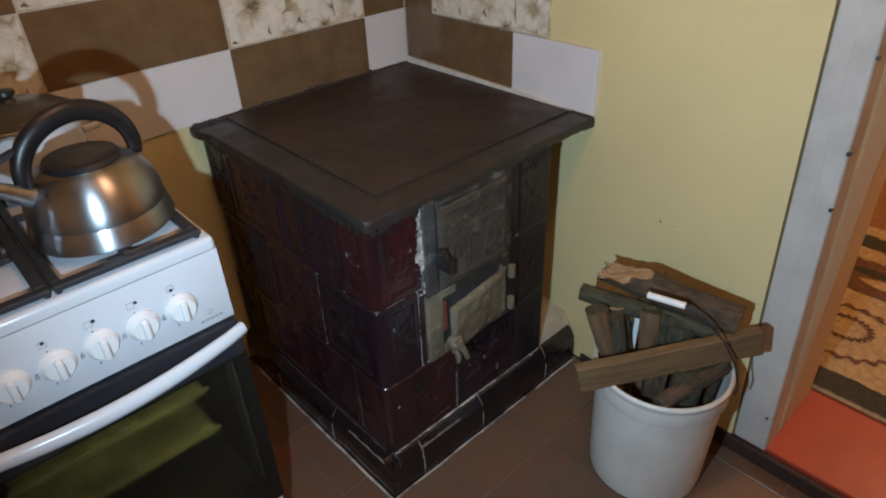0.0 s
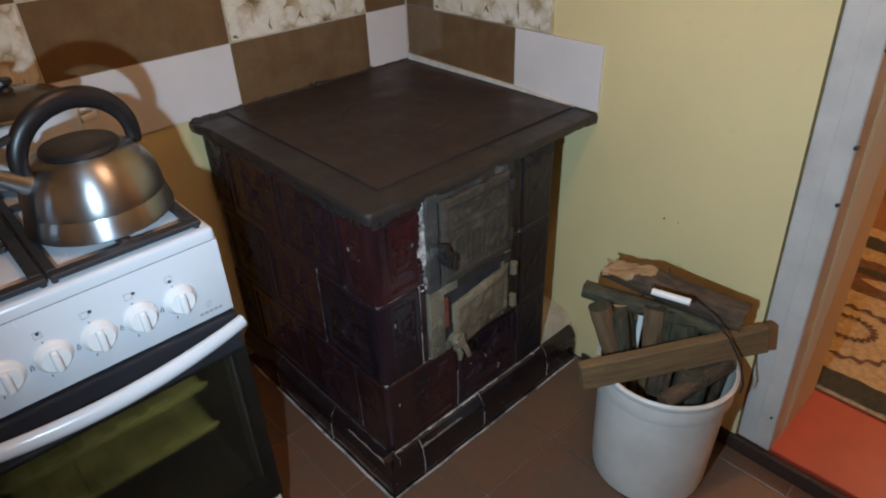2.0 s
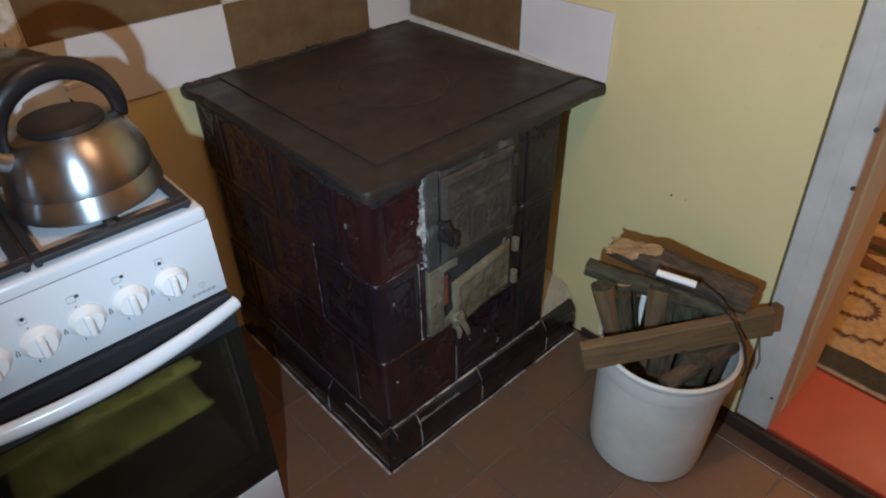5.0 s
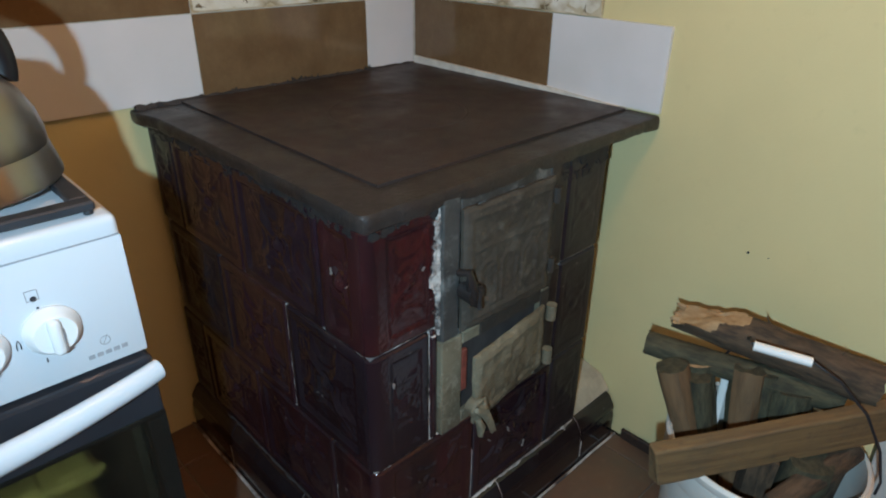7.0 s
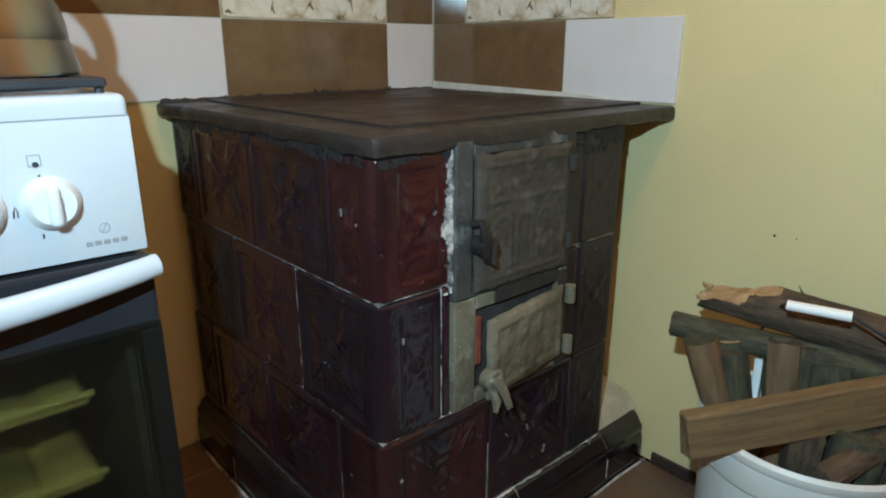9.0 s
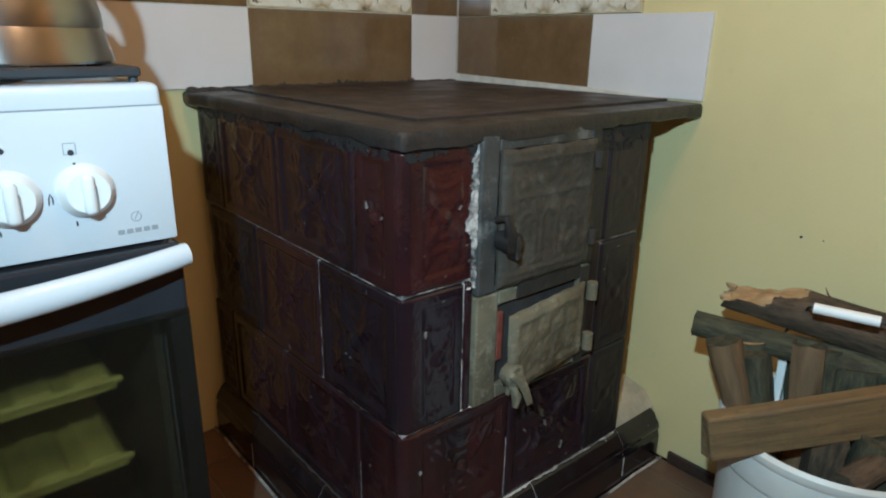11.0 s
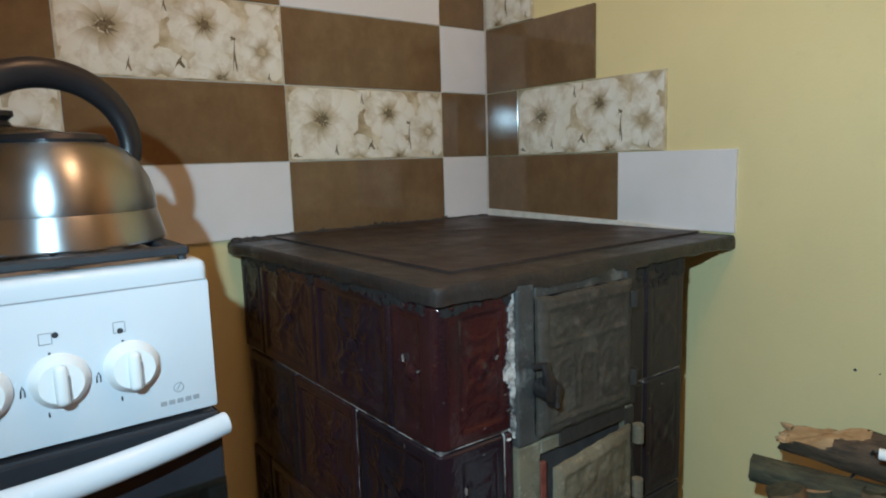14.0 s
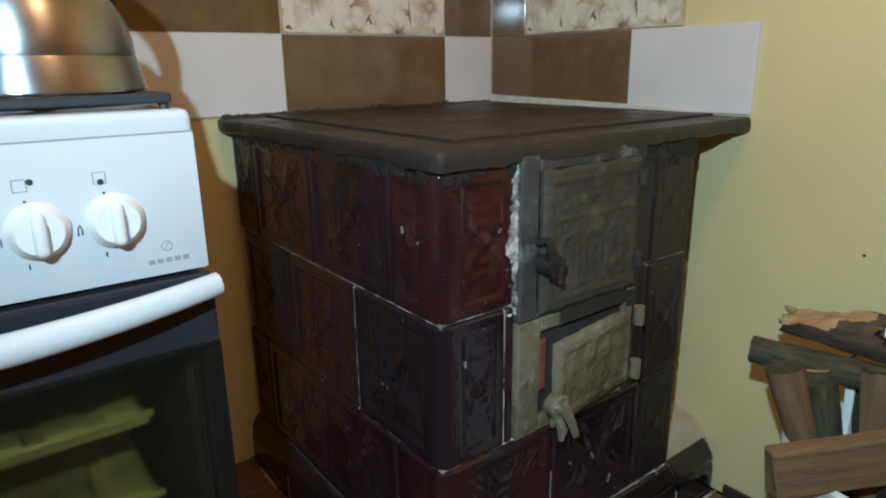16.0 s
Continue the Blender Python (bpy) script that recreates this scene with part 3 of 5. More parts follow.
# iron frame and hot plate
corners = [(-0.752, 0.006), (-0.752, -0.02), (-0.736, -0.09), (-0.7335, -0.722), (-0.730, -0.7285), (-0.722, -0.7315), (-0.10, -0.7325), (0.006, -0.7325), (0.006, 0.006)]
outer = []
for (xa, ya), (xb, yb) in zip(corners, corners[1:] + corners[:1]):
    n = max(1, int(math.hypot(xb - xa, yb - ya) / 0.009))
    outer += [(xa + (xb - xa) * i / n, ya + (yb - ya) * i / n) for i in range(n)]
bm = bmesh.new()
rings = []
for inset, z, rag in ((0.006, 0.7805, 0.0050), (0.0, 0.784, 0.0045), (-0.0008, 0.794, 0.0026), (0.0, 0.803, 0.0022), (0.0030, 0.8075, 0.0010), (0.009, 0.8085, 0.0)):
    ring = []
    for x, y in outer:
        dx, dy = (inset if x < -0.5 else 0), (inset if y < -0.4 else 0)
        jit = noise.noise((x * 17, y * 17, z * 40)) + 0.6 * noise.noise((x * 55, y * 55, 2))
        ring.append(bm.verts.new((min(x + dx + rag * 0.6 * jit, 0.006), min(y + dy + rag * 0.6 * jit, 0.006), z + rag * jit)))
    rings.append(ring)
for a, c in zip(rings, rings[1:]):
    for i in range(len(a)):
        q = (i + 1) % len(a)
        bm.faces.new((a[i], a[q], c[q], c[i]))
bm.faces.new(rings[0])
bm.faces.new(rings[-1])
part("iron_frame", bm, IRON, stove, "sooty black iron frame with ragged edge", smooth=True)
bm = bmesh.new()
verts = {}
for i in range(41):
    for j in range(41):
        x, y = -0.653 + 0.645 * i / 40, -0.662 + 0.655 * j / 40
        sag = 0.0035 * math.sin(math.pi * i / 40) * math.sin(math.pi * j / 40)
        verts[i, j] = bm.verts.new((x, y, 0.8130 - sag + 0.0007 * noise.noise((x * 14, y * 14, 1))))
for i in range(40):
    for j in range(40):
        bm.faces.new((verts[i, j], verts[i + 1, j], verts[i + 1, j + 1], verts[i, j + 1]))
rim = [verts[i, 0] for i in range(41)] + [verts[40, j] for j in range(1, 41)] + [verts[i, 40] for i in range(39, -1, -1)] + [verts[0, j] for j in range(39, 0, -1)]
low = [bm.verts.new((v.co.x, v.co.y, 0.807)) for v in rim]
for k in range(len(rim)):
    q = (k + 1) % len(rim)
    bm.faces.new((rim[k], rim[q], low[q], low[k]))
part("hot_plate", bm, PLATE, stove, "blackened cast iron hot plate", smooth=True)
# a groove ring of the cooking hole lid, barely proud
part("plate_lid", lathe([(0.0, 0.8105), (0.135, 0.8105), (0.1385, 0.8118), (0.142, 0.8105), (0.146, 0.808)], 64, (-0.36, -0.36)), PLATE, stove, "round cooking hole lid")


def rough_strip(name, path, width, height, mat, label, across, seed):
    """A smeared bead of mortar along path: uneven in width and height; across is the way it spreads, out the way it stands up."""
    across, out = Vector(across[0]), Vector(across[1])
    bm = bmesh.new()
    last = None
    a, b = Vector(path[0]), Vector(path[1])
    n = int((b - a).length / 0.006)
    for i in range(n + 1):
        p = a.lerp(b, i / n)
        w = width * max(0.12, 0.6 + 0.8 * noise.noise((i * 0.21, seed, 0)) + 0.6 * noise.noise((i * 0.83, seed, 4)))
        h = height * (0.7 + 0.5 * noise.noise((i * 0.3, seed, 9)))
        row = [bm.verts.new(p + across * (w * s) + out * (h * u)) for s, u in ((-0.3, -0.6), (0.0, 0.9), (0.35, 1.0), (0.7, 0.55), (1.0, -0.6))]
        if last:
            for k in range(4):
                bm.faces.new((last[k], last[k + 1], row[k + 1], row[k]))
        last = row
    return part(name, bm, mat, stove, label, smooth=True)


def ragged_patch(name, start, along, across, out, length, width, mat, label, seed, fill=0.5, depth=0.003, step=0.003):
    """A crumbling smear: dense at its root line, broken up towards its far edge; it stands out unevenly."""
    start, along, across, out = Vector(start), Vector(along), Vector(across), Vector(out)
    nu, nv = int(length / step), max(2, int(width / step))
    bm = bmesh.new()
    spots = {}

    def spot(i, j):
        if (i, j) not in spots:
            h = depth * (0.45 + 0.8 * noise.noise((i * 0.23, j * 0.23, seed)) + 0.4 * noise.noise((i * 0.9, j * 0.9, seed)))
            wob = 0.5 * step * noise.noise((i * 1.7, j * 1.7, seed + 3))
            spots[i, j] = bm.verts.new(start + along * (i * step + wob) + across * (j * step - wob) + out * h)
        return spots[i, j]
    for i in range(nu):
        for j in range(nv):
            solid = fill + 0.75 * noise.noise((i * 0.075, j * 0.10, seed)) + 0.45 * noise.noise((i * 0.30, j * 0.30, seed + 7)) - 0.9 * j / nv
            if solid > 0:
                bm.faces.new((spot(i, j), spot(i + 1, j), spot(i + 1, j + 1), spot(i, j + 1)))
    rim = [e for e in bm.edges if len(e.link_faces) == 1]
    grown = bmesh.ops.extrude_edge_only(bm, edges=rim)["geom"]
    for v in grown:
        if isinstance(v, bmesh.types.BMVert):
            v.co -= out * (depth + 0.002)
    return part(name, bm, mat, stove, label, smooth=True)


def crust_panel(name, x0, x1, z0, z1, y, relief, mat, parent, label, seed, rag=0.0025, crust=0.0014, thick=0.010, turn=None, step=0.0032):
    """A cast iron leaf facing -y: its relief softened by soot and rust, its edges worn uneven."""
    nx, nz = int((x1 - x0) / step), int((z1 - z0) / step)
    bm = bmesh.new()
    grid = []
    for j in range(nz + 1):
        row = []
        for i in range(nx + 1):
            x, z = x0 + (x1 - x0) * i / nx, z0 + (z1 - z0) * j / nz
            edge = min(x - x0, x1 - x, z - z0, z1 - z)
            h = relief(x, z) + crust * (noise.noise((x * 32, z * 32, seed)) + 0.7 * noise.noise((x * 95, z * 95, seed)))
            h -= 0.004 * max(0.0, 1 - edge / 0.006)
            if edge < 1e-6:
                x += rag * noise.noise((x * 40, z * 40, seed + 1))
                z += rag * noise.noise((x * 40, z * 40, seed + 2))
            row.append(bm.verts.new((x, y - h, z)))
        grid.append(row)
    for j in range(nz):
        for i in range(nx):
            bm.faces.new((grid[j][i], grid[j][i + 1], grid[j + 1][i + 1], grid[j + 1][i]))
    rim = [e for e in bm.edges if len(e.link_faces) == 1]
    grown = [v for v in bmesh.ops.extrude_edge_only(bm, edges=rim)["geom"] if isinstance(v, bmesh.types.BMVert)]
    for v in grown:
        v.co.y = y + thick
    bmesh.ops.holes_fill(bm, edges=[e for e in bm.edges if len(e.link_faces) == 1], sides=0)
    if turn:
        bm.transform(turn)
    return part(name, bm, mat, parent, label, smooth=True)


def bead(gap, wide):
    return math.exp(-(gap / wide) ** 2)


rough_strip("back_mortar", ((-0.745, -0.001, 0.8105), (-0.002, -0.001, 0.8105)), 0.022, 0.008, SOOTMORTAR, "sooty crumbling mortar at the wall", ((0, -1, 0), (0, 0, 1)), 3)
ragged_patch("soot_crust", (-0.74, -0.0006, 0.808), (1, 0, 0), (0, 0, 1), (0, -1, 0), 0.64, 0.015, SOOT, "black soot crust creeping up the wall tiles", 21, 0.22, 0.0016, 0.0025)
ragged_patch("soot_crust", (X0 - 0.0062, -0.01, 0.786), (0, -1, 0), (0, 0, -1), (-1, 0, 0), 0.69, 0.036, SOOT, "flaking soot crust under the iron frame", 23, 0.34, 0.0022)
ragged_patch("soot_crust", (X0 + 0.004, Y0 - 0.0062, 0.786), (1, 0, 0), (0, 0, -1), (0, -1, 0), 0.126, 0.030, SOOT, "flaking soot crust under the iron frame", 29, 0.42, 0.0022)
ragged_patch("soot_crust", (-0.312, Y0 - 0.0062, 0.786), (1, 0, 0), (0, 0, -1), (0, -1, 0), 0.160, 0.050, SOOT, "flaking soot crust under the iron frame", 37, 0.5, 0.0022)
ragged_patch("door_mortar", (-0.585, -0.7235, 0.560), (0, 0, 1), (-1, 0, 0), (0, -1, 0), 0.236, 0.024, JOINT, "crumbling light mortar beside the door", 8, 0.50, 0.0045)
ragged_patch("door_mortar", (-0.592, -0.7235, 0.795), (0, 0, -1), (1, 0, 0), (0, -1, 0), 0.235, 0.010, JOINT, "crumbling light mortar beside the door", 9, 0.35, 0.0050)
rough_strip("door_mortar", ((-0.586, -0.7195, 0.348), (-0.50, -0.7195, 0.348)), 0.006, 0.003, MORTAR, "crumbling light mortar below the ash door", ((0, 0, -1), (0, -1, 0)), 5)

rough_strip("worn_edge", ((-0.645, -0.742, 0.098), (-0.505, -0.742, 0.098)), 0.007, 0.0022, WORNGLINT, "scraped pale edge of the plinth", ((0, 0.4, 0.9), (0, -0.9, 0.4)), 12)
rough_strip("worn_edge", ((-0.7465, -0.735, 0.098), (-0.7465, -0.560, 0.098)), 0.006, 0.0020, WORNGLINT, "scraped pale edge of the plinth", ((0.4, 0, 0.9), (-0.9, 0, 0.4)), 14)
rough_strip("plinth_joint", ((-0.72, -0.722, 0.1225), (-0.16, -0.722, 0.1225)), 0.006, 0.002, MORTAR, "uneven mortar joint over the plinth", ((0, -1, 0), (0, 0, 1)), 15)
rough_strip("plinth_joint", ((-0.727, -0.70, 0.1225), (-0.727, -0.02, 0.1225)), 0.005, 0.002, SOOTMORTAR, "sooty mortar joint over the plinth", ((-1, 0, 0), (0, 0, 1)), 17)

for z in (0.573, 0.346):
    rough_strip("mortar_joint", ((X0 + RAD, Y0 - 0.0012, z), (-0.592 if z > 0.5 else -0.50, Y0 - 0.0012, z)), 0.0034, 0.0022, JOINT, "broken white mortar joint", ((0, 0, 1), (0, -1, 0)), z * 9)
    rough_strip("mortar_joint", ((X0 - 0.0012, Y0 + RAD, z), (X0 - 0.0012, -0.47, z)), 0.0030, 0.0020, JOINT, "broken white mortar joint", ((0, 0, 1), (-1, 0, 0)), z * 5)
rough_strip("mortar_joint", ((X0 - 0.0020, -0.4910, 0.350), (X0 - 0.0020, -0.4910, 0.570)), 0.0046, 0.0026, PALEJOINT, "broken white mortar joint", ((0, 1, 0), (-1, 0, 0)), 6)
rough_strip("mortar_joint", ((-0.606, Y0 - 0.0012, 0.350), (-0.606, Y0 - 0.0012, 0.568)), 0.0034, 0.0022, JOINT, "broken white mortar joint", ((1, 0, 0), (0, -1, 0)), 4)

# pale mortar left standing in upright joints and cracks
for y, z0, z1, seed in ((-0.345, 0.130, 0.325, 61), (-0.604, 0.132, 0.240, 62)):
    rough_strip("mortar_joint", ((X0 - 0.0020, y, z0), (X0 - 0.0020, y, z1)), 0.0026, 0.0020, PALEJOINT, "broken white mortar joint", ((0, 1, 0), (-1, 0, 0)), seed)
rough_strip("mortar_joint", ((-0.4955, Y0 - 0.0020, 0.130), (-0.4955, Y0 - 0.0020, 0.250)), 0.0026, 0.0020, PALEJOINT, "broken white mortar joint", ((1, 0, 0), (0, -1, 0)), 65)
for y, seed in ((-0.483, 66), (-0.204, 67)):
    rough_strip("plinth_joint", ((-0.7530, y, 0.006), (-0.7530, y, 0.068)), 0.0026, 0.0016, PALEJOINT, "pale crack between plinth pieces", ((0, 1, 0), (-1, 0, 0)), seed)
for x, seed in ((-0.645, 68), (-0.423, 69), (-0.149, 70)):
    rough_strip("plinth_joint", ((x, -0.7485, 0.020), (x, -0.7485, 0.066)), 0.0026, 0.0016, PALEJOINT, "pale crack between plinth pieces", ((1, 0, 0), (0, -1, 0)), seed)
GLINTCHIPS = (("left", -0.645, 0.690, 0.011, 1.7, 51), ("left", -0.680, 0.681, 0.007, 1.0, 52), ("left", -0.121, 0.475, 0.008, 1.57, 54),
         ("right", -0.344, 0.165, 0.016, 1.3, 55), ("right", -0.447, 0.245, 0.010, 2.2, 56), ("right", -0.622, 0.688, 0.007, 1.2, 57), ("right", -0.683, 0.503, 0.010, 1.5, 58),
         ("right", -0.392, 0.236, 0.014, 1.9, 59), ("right", -0.693, 0.268, 0.006, 0.8, 60))
# glints painted as pale flecks, some chipped glaze showing biscuit, on bosses and edges
for face, a, z, long, tilt, seed in GLINTCHIPS:
    turned = (math.cos(tilt), math.sin(tilt))
    if face == "left":
        ragged_patch("chip", (X0 - 0.0085, a, z), (0, -turned[0], turned[1]), (0, turned[1], turned[0]), (-1, 0, 0), long, 0.0030, WORNGLINT, "pale glint painted on chipped glaze", seed, 0.55, 0.0012, 0.0010)
    else:
        ragged_patch("chip", (a, Y0 - 0.0085, z), (turned[0], 0, turned[1]), (-turned[1], 0, turned[0]), (0, -1, 0), long, 0.0030, WORNGLINT, "pale glint painted on chipped glaze", seed, 0.55, 0.0012, 0.0010)

# firebox door
fire = part("firebox_door", box(box(box(box(bmesh.new(), -0.588, -0.552, -0.732, -0.716, 0.545, 0.792, 0.003, 2), -0.552, -0.336, -0.731, -0.716, 0.766, 0.792, 0.003), -0.336, -0.312, -0.732, -0.716, 0.545, 0.792, 0.003, 2), -0.552, -0.336, -0.731, -0.716, 0.545, 0.556, 0.002), DOORSTILE, stove, "sooty grey cast iron firebox door with arched relief")


def fire_relief(x, z):
    """Two framed fields, a row of studs above three arches."""
    u, v = x + 0.4405, z - 0.660
    frame_line = max(bead(abs(u) - 0.096, 0.004) * (abs(v) < 0.094), bead(abs(v) - 0.090, 0.004) * (abs(u) < 0.098), bead(v - 0.033, 0.004) * (abs(u) < 0.096))
    arches = 0.0
    for k in range(3):
        cx = -0.0545 + 0.052 * k
        gap = math.hypot(u - cx, v + 0.012) - 0.019 if v > -0.012 else abs(u - cx) - 0.019
        arches = max(arches, bead(gap, 0.0045) * (-0.078 < v < 0.02))
    studs = max(bead(math.hypot(u + 0.078 - 0.026 * k, v - 0.062), 0.007) for k in range(7))
    return 0.0020 * frame_line + 0.0020 * arches + 0.0014 * studs


part("dark_stile", boxed(-0.3355, -0.3115, -0.7335, -0.7315, 0.546, 0.791, 0.0008), DARKSTILE, fire)
crust_panel("leaf", -0.551, -0.330, 0.552, 0.768, -0.741, fire_relief, DOORIRON, fire, "sooty leaf with worn arches", 11, 0.003, 0.0018)
bm = bmesh.new()
tube(bm, [(-0.558, -0.735, 0.665), (-0.556, -0.756, 0.672), (-0.552, -0.758, 0.650), (-0.548, -0.757, 0.630), (-0.540, -0.752, 0.612), (-0.530, -0.758, 0.606)], [0.006, 0.007, 0.009, 0.010, 0.008, 0.006], 10)
tube(bm, [(-0.545, -0.735, 0.632), (-0.545, -0.764, 0.632)], 0.017, 14)
tube(bm, [(-0.537, -0.762, 0.640), (-0.541, -0.766, 0.607)], 0.004, 8)
part("latch", bm, IRON, fire, "black iron latch hook", smooth=True)
for z in (0.60, 0.735):
    part("hinge", tube(bmesh.new(), [(-0.328, -0.741, z - 0.014), (-0.328, -0.741, z + 0.014)], 0.0085, 10), DARKSTILE, fire, smooth=True)

# ash door below, its leaf a little open
ash = part("ash_door", box(box(box(box(bmesh.new(), -0.588, -0.541, -0.731, -0.716, 0.350, 0.543, 0.003, 2), -0.541, -0.338, -0.730, -0.716, 0.519, 0.543, 0.003), -0.338, -0.312, -0.731, -0.716, 0.350, 0.543, 0.003, 2), -0.541, -0.338, -0.730, -0.716, 0.350, 0.376, 0.003), ASHIRON, stove, "pale rusty cast iron ash door standing ajar")
# flat dark panel stands in for the shaded inside behind the leaf
part("dark_opening", boxed(-0.541, -0.338, -0.7205, -0.7165, 0.376, 0.519), SOOTMORTAR, ash)
# thin dark strip over the ash door's head, below the firebox door
part("sooted_head", boxed(-0.500, -0.338, -0.7325, -0.7295, 0.521, 0.553, 0.001), DARKSTILE, ash, "dark strip under the firebox door")
swing = Matrix.Translation((-0.330, -0.738, 0)) @ Matrix.Rotation(radians(7.0), 4, "Z") @ Matrix.Translation((0.318, 0.738, 0))


def ash_relief(x, z):
    """A raised rim with a row of slots over a row of drops."""
    u, v = x + 0.4275, z - 0.4445
    rim = max(bead(abs(u) - 0.094, 0.005) * (abs(v) < 0.055), bead(abs(v) - 0.052, 0.005) * (abs(u) < 0.096))
    slots = max(bead(max(abs(u + 0.064 - 0.0425 * k) - 0.010, 0), 0.004) * bead(max(abs(v - 0.018) - 0.006, 0), 0.004) for k in range(4))
    drops = max(bead(math.hypot(u + 0.064 - 0.0425 * k, v + 0.026) - 0.011, 0.004) for k in range(4))
    return 0.0022 * rim + 0.0017 * slots + 0.0014 * drops


leaf = crust_panel("leaf", -0.535, -0.320, 0.376, 0.513, -0.744, ash_relief, ASHIRON, ash, "pale crusted leaf standing ajar", 19, 0.0022, 0.0020, 0.010, swing)
part("dark_stile", boxed(-0.3375, -0.3125, -0.7330, -0.7305, 0.352, 0.541, 0.0008), DARKSTILE, ash)
# the fire's glow inside the ash door, put in as a red panel
part("inner_lining", boxed(-0.5405, -0.526, -0.7295, -0.7215, 0.420, 0.506, 0.002), EMBERRED, ash, "red panel painted as ember glow")
bm = bmesh.new()
tube(bm, [(-0.528, -0.744, 0.412), (-0.528, -0.760, 0.412), (-0.528, -0.764, 0.412)], [0.019, 0.019, 0.015], 18)
tube(bm, [(-0.528, -0.760, 0.412), (-0.528, -0.776, 0.412)], 0.008, 12)
tube(bm, [(-0.547, -0.772, 0.424), (-0.528, -0.774, 0.410), (-0.519, -0.778, 0.388), (-0.515, -0.784, 0.368)], [0.006, 0.009, 0.0075, 0.006], 10, 0.6)
tube(bm, [(-0.540, -0.768, 0.402), (-0.536, -0.774, 0.384), (-0.540, -0.776, 0.366)], [0.008, 0.010, 0.005], 10, 0.7)
tube(bm, [(-0.512, -0.756, 0.424), (-0.520, -0.764, 0.408), (-0.522, -0.760, 0.396)], [0.006, 0.011, 0.006], 10, 0.8)
for v in bm.verts:
    v.co += Vector((0.0022, 0.0022, 0.0022)) * noise.noise(v.co * 120)
bmesh.ops.translate(bm, verts=bm.verts, vec=(-0.012, -0.013, 0))
part("latch", bm, ASHIRON, ash, "rusty hooked latch", smooth=True)
for z in (0.395, 0.495):
    part("hinge", tube(bmesh.new(), [(-0.316, -0.744, z - 0.016), (-0.316, -0.744, z + 0.016)], 0.010, 10), ASHIRON, ash, smooth=True)

# ---- gas cooker ----
GX0, GX1, GY, GTOP = -1.498, -0.998, -0.667, 0.873
cooker = holder("gas_cooker", (0, 0, 0), "white enamelled gas cooker with black oven door and six knobs", "cooker")
bm = bmesh.new()
box(bm, GX0 + 0.004, GX0 + 0.012, -0.640, -0.075, 0.03, 0.845, 0.002)
box(bm, GX1 - 0.012, GX1 - 0.004, -0.640, -0.075, 0.03, 0.845, 0.002)
box(bm, GX0 + 0.012, GX1 - 0.012, -0.085, -0.075, 0.03, 0.845)
box(bm, GX0 + 0.012, GX1 - 0.012, -0.60, -0.085, 0.70, 0.84)
box(bm, GX0 + 0.012, GX1 - 0.012, -0.61, -0.085, 0.03, 0.05)
part("side_body", bm, ENAMEL, cooker)
hob = part("hob", boxed(GX0, GX1, GY + 0.0016, -0.07, 0.838, GTOP, 0.009, 3), ENAMEL, cooker, smooth=True)
panel = part("control_panel", boxed(GX0 + 0.002, GX1 - 0.001, GY, -0.655, 0.703, 0.8500, 0.0022, 2), ENAMEL, cooker, "white control panel with printed signs", smooth=True)
for k in range(6):
    x = -1.085 - 0.0660 * k
    kn = bmesh.new()
    tube(kn, [(x, GY + 0.001, 0.769), (x, GY - 0.004, 0.769), (x, GY - 0.007, 0.769), (x, GY - 0.014, 0.769), (x, GY - 0.0165, 0.769)], [0.0272, 0.0272, 0.0245, 0.0222, 0.0200], 40)
    knob = part("knob", kn, KNOBWHITE, cooker, "round white plastic knob with grip", smooth=True)
    g = bmesh.new()
    box(g, x - 0.0062, x + 0.0062, GY - 0.0235, GY - 0.010, 0.769 - 0.0225, 0.769 + 0.0195, 0.0055, 3)
    part("grip", g, KNOBWHITE, knob, smooth=True)
    part("grip_mark", boxed(x + 0.0058, x + 0.0069, GY - 0.0205, GY - 0.012, 0.749, 0.776, 0.0004), GREYMARK, knob)
    part("sign", tube(bmesh.new(), [(x - 0.006, GY + 0.002, 0.797), (x - 0.006, GY - 0.0006, 0.797)], 0.0013, 8), MARK, panel)
    dx, dz = ((-0.0035, 0.0), (0.0045, 0.0065), (0.0045, 0.0065), (-0.0035, 0.0065), (-0.0035, 0.0), (0.0, 0.0))[k]
    part("sign", tube(bmesh.new(), [(x - 0.007 + dx + 0.003, GY + 0.002, 0.808 + dz), (x - 0.007 + dx + 0.003, GY - 0.0008, 0.808 + dz)], 0.0030, 12), MARK, panel)
    m = bmesh.new()
    tube(m, [(x - 0.0335, GY - 0.0002, 0.758), (x - 0.0332, GY - 0.0002, 0.764), (x - 0.0315, GY - 0.0002, 0.769), (x - 0.0298, GY - 0.0002, 0.764), (x - 0.0300, GY - 0.0002, 0.758)], 0.0007, 5)
    part("flame_sign", m, MARK, panel)
    part("sign", boxed(x - 0.0125, x - 0.0110, GY - 0.0006, GY + 0.002, 0.733, 0.738), MARK, panel)
    m = bmesh.new()
    q0, q1, z0, z1 = x - 0.014, x - 0.003, 0.806, 0.817
    for a, b, c, d in ((q0, q1, z0, z0 + 0.0008), (q0, q1, z1, z1 + 0.0008), (q0, q0 + 0.0008, z0, z1), (q1, q1 + 0.0008, z0, z1)):
        box(m, a, b, GY - 0.0004, GY + 0.002, c, d)
    part("burner_sign", m, GREYMARK, panel)
